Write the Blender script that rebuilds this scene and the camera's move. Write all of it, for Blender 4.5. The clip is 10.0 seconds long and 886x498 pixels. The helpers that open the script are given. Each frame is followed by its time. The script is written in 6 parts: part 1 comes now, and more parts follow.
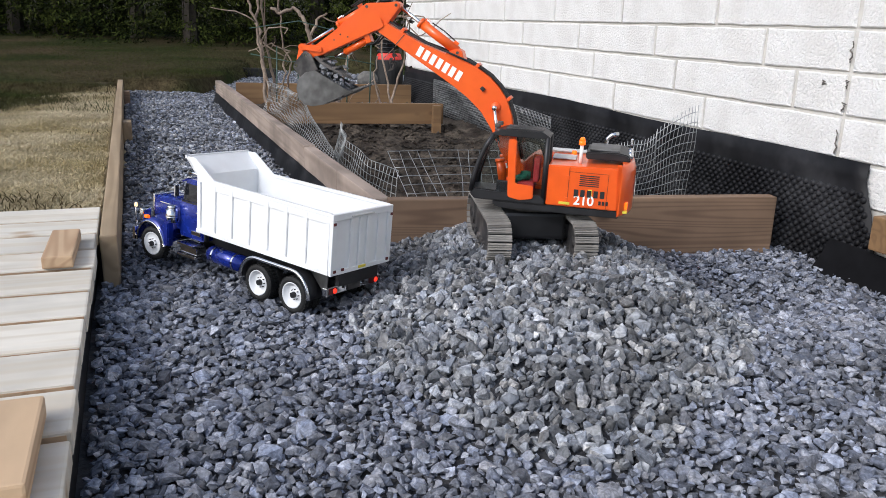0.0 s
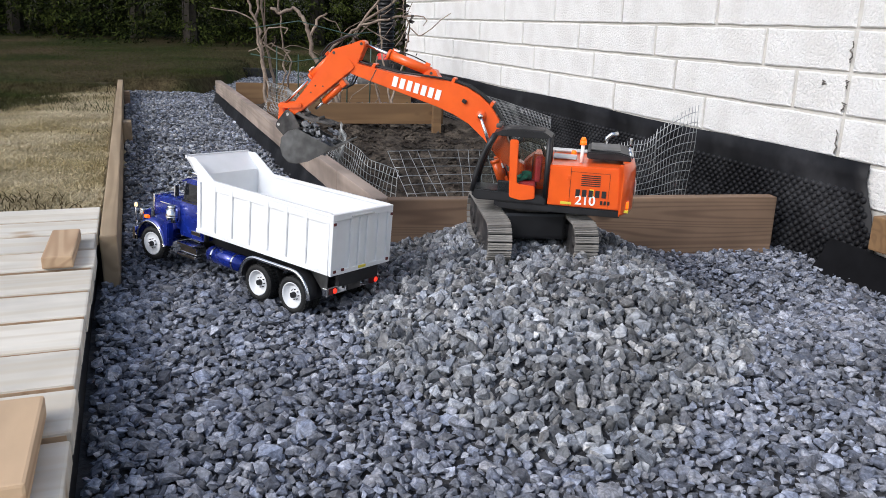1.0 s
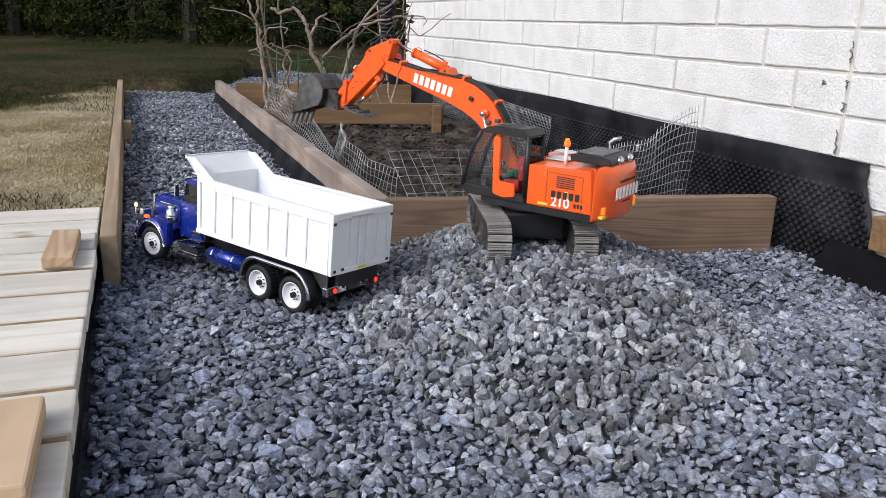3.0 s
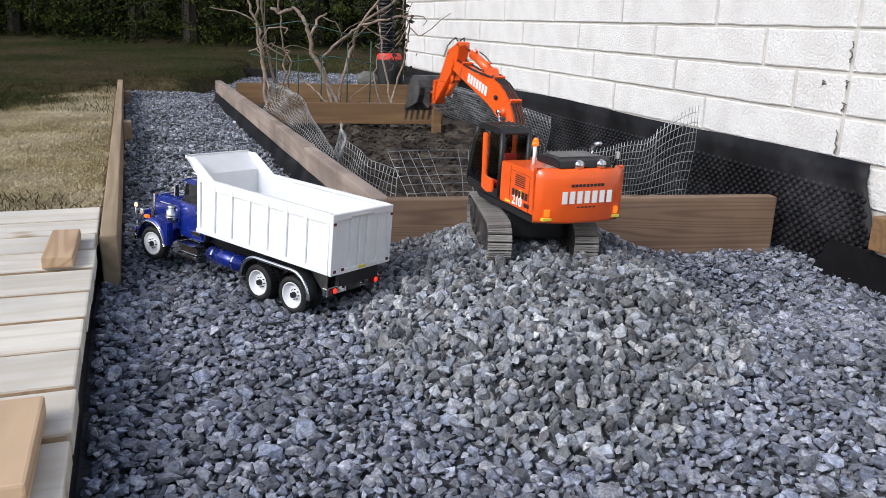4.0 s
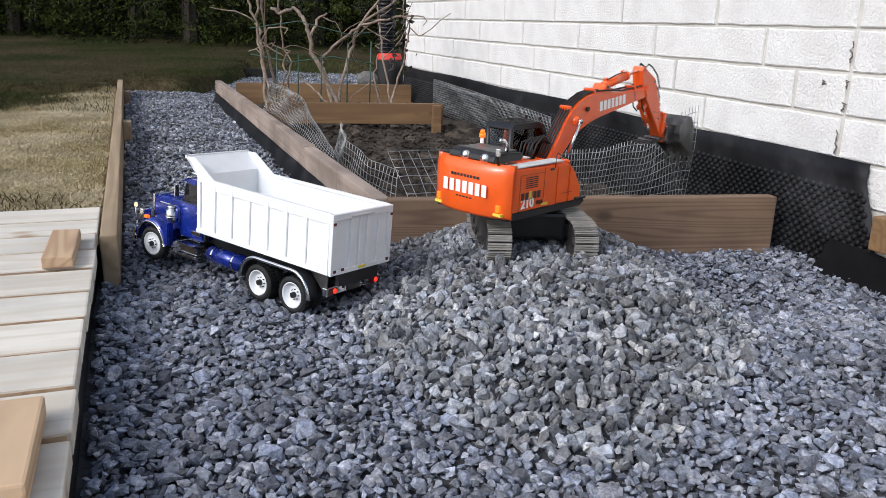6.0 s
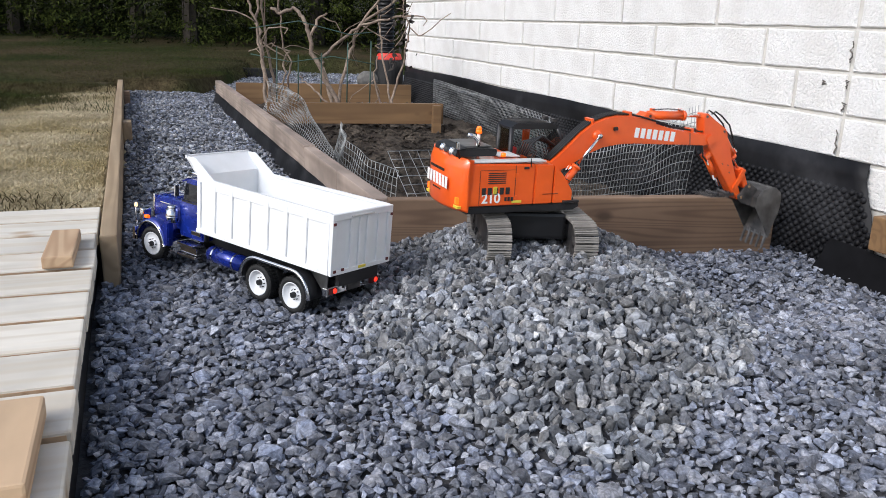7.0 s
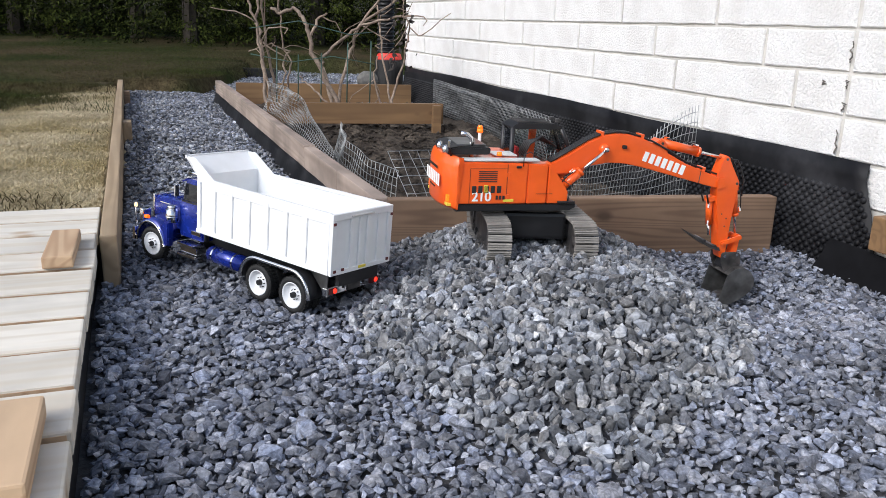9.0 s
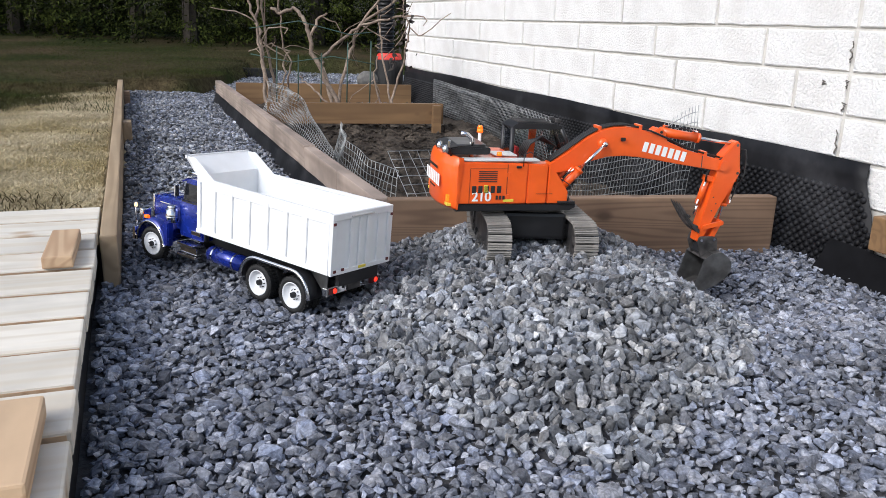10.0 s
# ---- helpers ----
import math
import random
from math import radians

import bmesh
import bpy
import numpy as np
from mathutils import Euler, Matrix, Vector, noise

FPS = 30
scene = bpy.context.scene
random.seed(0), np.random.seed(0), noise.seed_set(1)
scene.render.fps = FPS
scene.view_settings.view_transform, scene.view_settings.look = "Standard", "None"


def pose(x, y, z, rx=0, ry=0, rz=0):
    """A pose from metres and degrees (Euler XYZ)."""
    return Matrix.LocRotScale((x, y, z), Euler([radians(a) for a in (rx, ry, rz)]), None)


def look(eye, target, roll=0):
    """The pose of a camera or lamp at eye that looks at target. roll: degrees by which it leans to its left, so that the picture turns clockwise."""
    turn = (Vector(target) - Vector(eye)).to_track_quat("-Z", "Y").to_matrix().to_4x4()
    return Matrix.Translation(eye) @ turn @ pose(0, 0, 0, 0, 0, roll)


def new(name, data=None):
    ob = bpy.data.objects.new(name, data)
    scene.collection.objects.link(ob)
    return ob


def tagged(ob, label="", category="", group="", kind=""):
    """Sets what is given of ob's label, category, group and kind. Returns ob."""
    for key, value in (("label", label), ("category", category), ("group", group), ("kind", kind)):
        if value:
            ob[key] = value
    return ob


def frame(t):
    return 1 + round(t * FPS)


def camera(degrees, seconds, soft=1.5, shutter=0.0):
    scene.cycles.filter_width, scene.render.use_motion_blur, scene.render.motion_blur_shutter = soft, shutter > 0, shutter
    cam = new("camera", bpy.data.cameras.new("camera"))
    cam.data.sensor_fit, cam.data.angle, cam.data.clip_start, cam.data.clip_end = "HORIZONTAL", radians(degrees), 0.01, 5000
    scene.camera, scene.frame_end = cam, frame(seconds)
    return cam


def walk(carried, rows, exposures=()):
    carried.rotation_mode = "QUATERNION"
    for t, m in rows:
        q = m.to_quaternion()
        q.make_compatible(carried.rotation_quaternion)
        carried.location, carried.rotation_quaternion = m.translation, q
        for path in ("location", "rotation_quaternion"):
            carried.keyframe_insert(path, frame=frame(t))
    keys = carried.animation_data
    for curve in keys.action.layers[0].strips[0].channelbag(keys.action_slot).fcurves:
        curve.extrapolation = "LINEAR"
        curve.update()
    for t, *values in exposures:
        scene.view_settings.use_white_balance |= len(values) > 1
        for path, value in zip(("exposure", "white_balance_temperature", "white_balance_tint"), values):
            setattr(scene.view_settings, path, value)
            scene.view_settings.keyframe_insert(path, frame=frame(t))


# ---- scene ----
cam = camera(57.47, 10.0, 0.85, 0.5)
EYE = (0, 0, 0.62)
VIEW = look(EYE, (0, math.cos(radians(15.7)), 0.62 - math.sin(radians(15.7))), 1.7)
walk(cam, [(0, VIEW), (10, VIEW)], [(0, 0.19, 5900, 10), (5.6, 0.19, 5900, 10), (7.5, 0.27, 5900, 10), (10, 0.34, 5900, 10)])

# ---- light ----
world = bpy.data.worlds.new("overcast_sky")
scene.world = world
world.use_nodes = True
_n = world.node_tree.nodes
_sky = _n.new("ShaderNodeTexSky")
_sky.sky_type = "NISHITA"
_sky.sun_disc = False
_sky.sun_elevation = radians(42)
_sky.sun_rotation = radians(-125)
_sky.dust_density = 4.0
_sky.air_density = 1.2
_hs = _n.new("ShaderNodeHueSaturation")
_hs.inputs["Saturation"].default_value = 0.8
world.node_tree.links.new(_sky.outputs[0], _hs.inputs["Color"])
world.node_tree.links.new(_hs.outputs[0], _n["Background"].inputs[0])
_n["Background"].inputs[1].default_value = 0.15
_sun = bpy.data.lights.new("sun", "SUN")
_sun.energy, _sun.angle, _sun.color = 1.5, radians(14), (1.0, 0.97, 0.93)
sun = new("sun", _sun)
sun.matrix_world = look((-3.2, -2.2, 3.6), (0, 1.5, 0))

# ---- materials ----


def mat(name, base, rough=0.6, var=0.25, scale=40.0, bump=0.15, bscale=None, metal=0.0, island=0.0, objrand=0.0, second=None, mix=0.5,
        mscale=4.0, stretch=(1, 1, 1), coat=0.0, bdist=0.002, spec=0.5):
    """Principled surface: base colour with grain at two scales, a second colour in patches, bump."""
    m = bpy.data.materials.new(name)
    m.use_nodes = True
    nt, L = m.node_tree, m.node_tree.links
    N = nt.nodes
    b = N["Principled BSDF"]
    tc = N.new("ShaderNodeTexCoord")
    mp = N.new("ShaderNodeMapping")
    mp.inputs["Scale"].default_value = stretch
    L.new(tc.outputs["Object"], mp.inputs["Vector"])
    n1 = N.new("ShaderNodeTexNoise")
    n1.inputs["Scale"].default_value, n1.inputs["Detail"].default_value = scale, 5
    n2 = N.new("ShaderNodeTexNoise")
    n2.inputs["Scale"].default_value, n2.inputs["Detail"].default_value = mscale, 3
    L.new(mp.outputs[0], n1.inputs["Vector"])
    L.new(mp.outputs[0], n2.inputs["Vector"])
    mixc = N.new("ShaderNodeMix")
    mixc.data_type = "RGBA"
    second = second or tuple(c * (1 - var) for c in base)
    mixc.inputs[6].default_value = (*base, 1)
    mixc.inputs[7].default_value = (*second, 1)
    rmp = N.new("ShaderNodeMapRange")
    rmp.inputs["From Min"].default_value, rmp.inputs["From Max"].default_value = 0.62 - mix * 0.5, 0.9 - mix * 0.5
    L.new(n2.outputs["Fac"], rmp.inputs["Value"])
    L.new(rmp.outputs[0], mixc.inputs[0])
    val = N.new("ShaderNodeMapRange")
    val.inputs["From Min"].default_value, val.inputs["From Max"].default_value = 0.3, 0.7
    val.inputs["To Min"].default_value, val.inputs["To Max"].default_value = 1 - var, 1 + var * 0.6
    L.new(n1.outputs["Fac"], val.inputs["Value"])
    last = val.outputs[0]
    for amount, node, sock in ((island, "ShaderNodeNewGeometry", "Random Per Island"), (objrand, "ShaderNodeObjectInfo", "Random")):
        if amount:
            g = N.new(node)
            r = N.new("ShaderNodeMapRange")
            r.inputs["To Min"].default_value, r.inputs["To Max"].default_value = 1 - amount, 1 + amount
            L.new(g.outputs[sock], r.inputs["Value"])
            mu = N.new("ShaderNodeMath")
            mu.operation = "MULTIPLY"
            L.new(last, mu.inputs[0])
            L.new(r.outputs[0], mu.inputs[1])
            last = mu.outputs[0]
    hsv = N.new("ShaderNodeHueSaturation")
    L.new(mixc.outputs[2], hsv.inputs["Color"])
    L.new(last, hsv.inputs["Value"])
    L.new(hsv.outputs[0], b.inputs["Base Color"])
    rr = N.new("ShaderNodeMapRange")
    rr.inputs["To Min"].default_value, rr.inputs["To Max"].default_value = max(0.02, rough - 0.08), min(1, rough + 0.1)
    L.new(n1.outputs["Fac"], rr.inputs["Value"])
    L.new(rr.outputs[0], b.inputs["Roughness"])
    b.inputs["Metallic"].default_value = metal
    b.inputs["Coat Weight"].default_value = coat
    b.inputs["Specular IOR Level"].default_value = spec
    if bump:
        n3 = n1
        if bscale:
            n3 = N.new("ShaderNodeTexNoise")
            n3.inputs["Scale"].default_value, n3.inputs["Detail"].default_value = bscale, 6
            L.new(mp.outputs[0], n3.inputs["Vector"])
        bp = N.new("ShaderNodeBump")
        bp.inputs["Strength"].default_value, bp.inputs["Distance"].default_value = bump, bdist
        L.new(n3.outputs["Fac"], bp.inputs["Height"])
        L.new(bp.outputs[0], b.inputs["Normal"])
    return m


def wood(name, light, dark, rough=0.65, along=0, grain=60, objrand=0.08):
    """Sawn timber: bands of growth rings that run along one axis, with wander and stains."""
    m = mat(name, light, rough, 0.18, 12, 0.0, objrand=objrand, second=tuple(0.75 * a + 0.25 * d for a, d in zip(light, dark)), mscale=5,
            stretch=tuple(0.35 if i == along else 1 for i in range(3)))
    nt, L, N = m.node_tree, m.node_tree.links, m.node_tree.nodes
    b = N["Principled BSDF"]
    tc = N.new("ShaderNodeTexCoord")
    info = N.new("ShaderNodeObjectInfo")
    add = N.new("ShaderNodeVectorMath")
    add.operation = "MULTIPLY_ADD"
    add.inputs[1].default_value = (3.1, 7.7, 5.3)
    L.new(info.outputs["Random"], add.inputs[0])
    L.new(tc.outputs["Object"], add.inputs[2])
    mp = N.new("ShaderNodeMapping")
    mp.inputs["Scale"].default_value = tuple(0.05 if i == along else 1 for i in range(3))
    L.new(add.outputs[0], mp.inputs["Vector"])
    wv = N.new("ShaderNodeTexNoise")
    wv.inputs["Scale"].default_value, wv.inputs["Detail"].default_value, wv.inputs["Distortion"].default_value = 9, 1, 0.6
    L.new(mp.outputs[0], wv.inputs["Vector"])
    mul = N.new("ShaderNodeMath")
    mul.operation = "MULTIPLY"
    mul.inputs[1].default_value = grain
    L.new(wv.outputs["Fac"], mul.inputs[0])
    sn = N.new("ShaderNodeMath")
    sn.operation = "SINE"
    L.new(mul.outputs[0], sn.inputs[0])
    rg = N.new("ShaderNodeMapRange")
    rg.inputs["From Min"].default_value, rg.inputs["From Max"].default_value = -0.2, 1.0
    rg.inputs["To Max"].default_value = 0.6
    L.new(sn.outputs[0], rg.inputs["Value"])
    src = b.inputs["Base Color"].links[0].from_socket
    mx = N.new("ShaderNodeMix")
    mx.data_type = "RGBA"
    mx.inputs[7].default_value = (*dark, 1)
    L.new(rg.outputs[0], mx.inputs[0])
    L.new(src, mx.inputs[6])
    L.new(mx.outputs[2], b.inputs["Base Color"])
    bp = N.new("ShaderNodeBump")
    bp.inputs["Strength"].default_value, bp.inputs["Distance"].default_value = 0.25, 0.001
    L.new(rg.outputs[0], bp.inputs["Height"])
    L.new(bp.outputs[0], b.inputs["Normal"])
    return m


def knots(m, along, dark):
    """Scattered round knots in sawn timber."""
    nt, L, N = m.node_tree, m.node_tree.links, m.node_tree.nodes
    b = N["Principled BSDF"]
    tc = N.new("ShaderNodeTexCoord")
    info = N.new("ShaderNodeObjectInfo")
    add = N.new("ShaderNodeVectorMath")
    add.operation = "MULTIPLY_ADD"
    add.inputs[1].default_value = (5.7, 2.3, 9.1)
    L.new(info.outputs["Random"], add.inputs[0])
    L.new(tc.outputs["Object"], add.inputs[2])
    mp = N.new("ShaderNodeMapping")
    mp.inputs["Scale"].default_value = tuple(0.6 if i == along else 1 for i in range(3))
    L.new(add.outputs[0], mp.inputs["Vector"])
    vo = N.new("ShaderNodeTexVoronoi")
    vo.inputs["Scale"].default_value = 6.5
    L.new(mp.outputs[0], vo.inputs["Vector"])
    mr = N.new("ShaderNodeMapRange")
    mr.inputs["From Min"].default_value, mr.inputs["From Max"].default_value = 0.05, 0.13
    mr.inputs["To Min"].default_value, mr.inputs["To Max"].default_value = 0.85, 0.0
    L.new(vo.outputs["Distance"], mr.inputs["Value"])
    mx = N.new("ShaderNodeMix")
    mx.data_type = "RGBA"
    mx.inputs[7].default_value = (*dark, 1)
    L.new(mr.outputs[0], mx.inputs[0])
    L.new(b.inputs["Base Color"].links[0].from_socket, mx.inputs[6])
    L.new(mx.outputs[2], b.inputs["Base Color"])


def glow(name, col, strength):
    m = bpy.data.materials.new(name)
    m.use_nodes = True
    b = m.node_tree.nodes["Principled BSDF"]
    b.inputs["Base Color"].default_value = (*col, 1)
    b.inputs["Roughness"].default_value = 0.2
    b.inputs["Emission Color"].default_value = (*col, 1)
    b.inputs["Emission Strength"].default_value = strength
    return m


def glass(name, tint=(0.75, 0.8, 0.8), rough=0.03):
    m = bpy.data.materials.new(name)
    m.use_nodes = True
    nt = m.node_tree
    N, L = nt.nodes, nt.links
    tr = N.new("ShaderNodeBsdfTransparent")
    tr.inputs[0].default_value = (*tint, 1)
    gl = N.new("ShaderNodeBsdfGlossy")
    gl.inputs["Roughness"].default_value = rough
    fr = N.new("ShaderNodeFresnel")
    fr.inputs[0].default_value = 1.45
    mx = N.new("ShaderNodeMixShader")
    L.new(fr.outputs[0], mx.inputs[0])
    L.new(tr.outputs[0], mx.inputs[1])
    L.new(gl.outputs[0], mx.inputs[2])
    L.new(mx.outputs[0], N["Material Output"].inputs[0])
    return m


M_STONE = mat("crushed_stone", (0.178, 0.193, 0.236), 0.74, 0.42, 150, 0.7, 210, island=0.55, second=(0.265, 0.273, 0.302), mscale=55, bdist=0.003)
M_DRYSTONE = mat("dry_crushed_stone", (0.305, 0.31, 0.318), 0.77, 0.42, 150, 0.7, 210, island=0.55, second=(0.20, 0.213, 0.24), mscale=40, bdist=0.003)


def mottled(m, tints, per_island=True):
    """Each stone has its own tint, and pale veins and dark flecks run through it."""
    nt, L, N = m.node_tree, m.node_tree.links, m.node_tree.nodes
    b = N["Principled BSDF"]
    tc = N.new("ShaderNodeTexCoord")
    rnd = N.new("ShaderNodeNewGeometry" if per_island else "ShaderNodeObjectInfo")
    wn = N.new("ShaderNodeTexWhiteNoise")
    wn.noise_dimensions = "1D"
    L.new(rnd.outputs["Random Per Island" if per_island else "Random"], wn.inputs["W"])
    ramp = N.new("ShaderNodeValToRGB")
    ramp.color_ramp.interpolation = "CONSTANT"
    els = ramp.color_ramp.elements
    while len(els) < len(tints):
        els.new(0.5)
    for i, (at, col) in enumerate(tints):
        els[i].position = at
        els[i].color = (*col, 1)
    L.new(wn.outputs["Value"], ramp.inputs[0])
    mul = N.new("ShaderNodeMix")
    mul.data_type, mul.blend_type = "RGBA", "MULTIPLY"
    mul.inputs[0].default_value = 1.0
    L.new(b.inputs["Base Color"].links[0].from_socket, mul.inputs[6])
    L.new(ramp.outputs[0], mul.inputs[7])
    vein = N.new("ShaderNodeTexNoise")
    vein.inputs["Scale"].default_value, vein.inputs["Detail"].default_value, vein.inputs["Distortion"].default_value = 95, 4, 1.6
    L.new(tc.outputs["Object"], vein.inputs["Vector"])
    mr = N.new("ShaderNodeMapRange")
    mr.inputs["From Min"].default_value, mr.inputs["From Max"].default_value = 0.34, 0.68
    mr.inputs["To Min"].default_value, mr.inputs["To Max"].default_value = 0.70, 1.32
    L.new(vein.outputs["Fac"], mr.inputs["Value"])
    hs = N.new("ShaderNodeHueSaturation")
    L.new(mr.outputs[0], hs.inputs["Value"])
    L.new(mul.outputs[2], hs.inputs["Color"])
    L.new(hs.outputs[0], b.inputs["Base Color"])


DAMP_TINTS = ((0.0, (1.0, 1.0, 1.0)), (0.30, (0.93, 0.97, 1.06)), (0.52, (1.03, 1.0, 0.97)), (0.68, (0.72, 0.74, 0.80)), (0.82, (1.30, 1.30, 1.31)), (0.93, (0.50, 0.51, 0.53)))
DRY_TINTS = ((0.0, (1.0, 1.0, 1.0)), (0.26, (0.93, 0.96, 1.02)), (0.48, (1.04, 1.0, 0.95)), (0.66, (0.74, 0.75, 0.77)), (0.80, (1.32, 1.31, 1.29)), (0.92, (0.52, 0.51, 0.50)))


def stains(m, scale, low, high=1.08):
    """Damp and dusty patches with soft borders, wider than the grain."""
    nt, L, N = m.node_tree, m.node_tree.links, m.node_tree.nodes
    b = N["Principled BSDF"]
    tc = N.new("ShaderNodeTexCoord")
    no = N.new("ShaderNodeTexNoise")
    no.inputs["Scale"].default_value, no.inputs["Detail"].default_value = scale, 5
    L.new(tc.outputs["Object"], no.inputs["Vector"])
    mr = N.new("ShaderNodeMapRange")
    mr.inputs["From Min"].default_value, mr.inputs["From Max"].default_value = 0.36, 0.62
    mr.inputs["To Min"].default_value, mr.inputs["To Max"].default_value = low, high
    L.new(no.outputs["Fac"], mr.inputs["Value"])
    hs = N.new("ShaderNodeHueSaturation")
    L.new(mr.outputs[0], hs.inputs["Value"])
    L.new(b.inputs["Base Color"].links[0].from_socket, hs.inputs["Color"])
    L.new(hs.outputs[0], b.inputs["Base Color"])


M_LOOSE = mat("loose_crushed_stone", (0.305, 0.31, 0.318), 0.77, 0.42, 150, 0.7, 210, objrand=0.5, second=(0.20, 0.213, 0.24), mscale=30, bdist=0.002)
mottled(M_STONE, DAMP_TINTS)
mottled(M_DRYSTONE, DRY_TINTS)
mottled(M_LOOSE, DRY_TINTS, False)
stains(M_STONE, 2.6, 0.72)
stains(M_DRYSTONE, 4.0, 0.60, 1.12)
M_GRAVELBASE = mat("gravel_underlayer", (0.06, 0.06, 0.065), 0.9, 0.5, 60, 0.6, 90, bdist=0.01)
# far lawn: moss green and brown, with the trees' shade put into the colour
M_LAWN = mat("spring_lawn_shade_toned", (0.026, 0.035, 0.010), 0.95, 0.55, 25, 0.8, 60, second=(0.072, 0.054, 0.030), mscale=0.9, bdist=0.03, spec=0.05)


def dry_patch(m, dry, x0, x1):
    """The lawn is withered near the path; farther off it is mossy and darkened for the hedge's shade, with a ragged
    border.
    """
    nt, L, N = m.node_tree, m.node_tree.links, m.node_tree.nodes
    b = N["Principled BSDF"]
    tc = N.new("ShaderNodeTexCoord")
    sp = N.new("ShaderNodeSeparateXYZ")
    L.new(tc.outputs["Object"], sp.inputs[0])
    no = N.new("ShaderNodeTexNoise")
    no.inputs["Scale"].default_value, no.inputs["Detail"].default_value = 1.4, 4
    L.new(tc.outputs["Object"], no.inputs["Vector"])
    ad = N.new("ShaderNodeMath")
    ad.operation = "MULTIPLY_ADD"
    ad.inputs[1].default_value = 0.8
    L.new(no.outputs["Fac"], ad.inputs[0])
    neg = N.new("ShaderNodeMath")
    neg.operation = "MULTIPLY"
    neg.inputs[1].default_value = -1.0
    L.new(sp.outputs[0], neg.inputs[0])
    far = N.new("ShaderNodeMath")
    far.operation = "SUBTRACT"
    far.inputs[1].default_value = 3.65
    L.new(sp.outputs[1], far.inputs[0])
    most = N.new("ShaderNodeMath")
    most.operation = "MAXIMUM"
    L.new(neg.outputs[0], most.inputs[0])
    L.new(far.outputs[0], most.inputs[1])
    L.new(most.outputs[0], ad.inputs[2])
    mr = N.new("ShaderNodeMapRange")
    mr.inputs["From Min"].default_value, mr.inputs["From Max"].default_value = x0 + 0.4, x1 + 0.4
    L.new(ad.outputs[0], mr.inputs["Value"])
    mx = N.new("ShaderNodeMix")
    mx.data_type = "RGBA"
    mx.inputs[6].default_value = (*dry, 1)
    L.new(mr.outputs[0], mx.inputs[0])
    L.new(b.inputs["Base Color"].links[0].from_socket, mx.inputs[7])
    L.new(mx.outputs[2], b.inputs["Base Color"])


M_STRAW = mat("dry_grass_blades", (0.50, 0.43, 0.29), 0.85, 0.25, 5, 0, island=0.28, second=(0.33, 0.27, 0.14), mscale=2.2, spec=0.1)
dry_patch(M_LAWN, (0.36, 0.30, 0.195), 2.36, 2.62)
# mossy blades, their colour lowered to carry the hedge's shade
M_GREEN = mat("shade_toned_moss_blades", (0.034, 0.048, 0.012), 0.85, 0.3, 5, 0, island=0.45, second=(0.080, 0.062, 0.032), mscale=1.1, spec=0.05)
M_SOIL = mat("garden_soil", (0.030, 0.023, 0.018), 0.9, 0.6, 45, 0.9, 80, second=(0.085, 0.07, 0.055), mscale=9, bdist=0.015, island=0.25, spec=0.2)
M_WHITEWALL = mat("painted_rough_block", (0.82, 0.81, 0.79), 0.9, 0.06, 90, 0.0, second=(0.75, 0.735, 0.71), mscale=9)
# white joint paint, greyed to carry the shadow line of the recess
M_JOINT = mat("shade_greyed_painted_joint", (0.60, 0.58, 0.54), 0.95, 0.10, 60, 0.5, second=(0.48, 0.46, 0.42), mscale=3, bdist=0.003)


def pitted(m):
    """Rough-cast face: flat crumbs with open pits between them, under paint."""
    nt, L, N = m.node_tree, m.node_tree.links, m.node_tree.nodes
    tc = N.new("ShaderNodeTexCoord")
    vo = N.new("ShaderNodeTexVoronoi")
    vo.inputs["Scale"].default_value, vo.inputs["Randomness"].default_value = 140, 1.0
    no = N.new("ShaderNodeTexNoise")
    no.inputs["Scale"].default_value, no.inputs["Detail"].default_value, no.inputs["Roughness"].default_value = 105, 5, 0.6
    L.new(tc.outputs["Object"], vo.inputs["Vector"])
    L.new(tc.outputs["Object"], no.inputs["Vector"])
    pit = N.new("ShaderNodeMapRange")
    pit.inputs["From Min"].default_value, pit.inputs["From Max"].default_value = 0.34, 0.56
    L.new(no.outputs["Fac"], pit.inputs["Value"])
    ad = N.new("ShaderNodeMath")
    ad.operation = "MULTIPLY_ADD"
    ad.inputs[1].default_value = -0.35
    L.new(vo.outputs["Distance"], ad.inputs[0])
    L.new(pit.outputs[0], ad.inputs[2])
    bp = N.new("ShaderNodeBump")
    bp.inputs["Strength"].default_value, bp.inputs["Distance"].default_value = 0.7, 0.0034
    L.new(ad.outputs[0], bp.inputs["Height"])
    L.new(bp.outputs[0], N["Principled BSDF"].inputs["Normal"])


pitted(M_WHITEWALL)
M_MEMBRANE = mat("black_dimple_plastic", (0.0075, 0.0075, 0.009), 0.5, 0.4, 25, 0.2, 12, second=(0.022, 0.022, 0.024), mscale=5, bdist=0.004, spec=0.16)
M_SKIRT = mat("matt_black_foil", (0.007, 0.007, 0.008), 0.85, 0.4, 25, 0.3, 14, mscale=5, bdist=0.006, spec=0.1)
M_PALE = wood("pressure_treated_pale_wood", (0.68, 0.64, 0.56), (0.56, 0.49, 0.38), along=0, grain=40)
M_OFFCUT = wood("offcut_wood", (0.52, 0.37, 0.23), (0.33, 0.20, 0.11), along=1, grain=55)
M_BROWN = wood("brown_impregnated_wood", (0.23, 0.15, 0.095), (0.10, 0.06, 0.038), along=0, grain=130)
M_OCHRE = wood("ochre_impregnated_wood", (0.215, 0.125, 0.055), (0.125, 0.068, 0.03), along=0, grain=45)
M_EDGING = wood("weathered_edging_wood", (0.36, 0.27, 0.17), (0.24, 0.17, 0.10), along=1, grain=45)
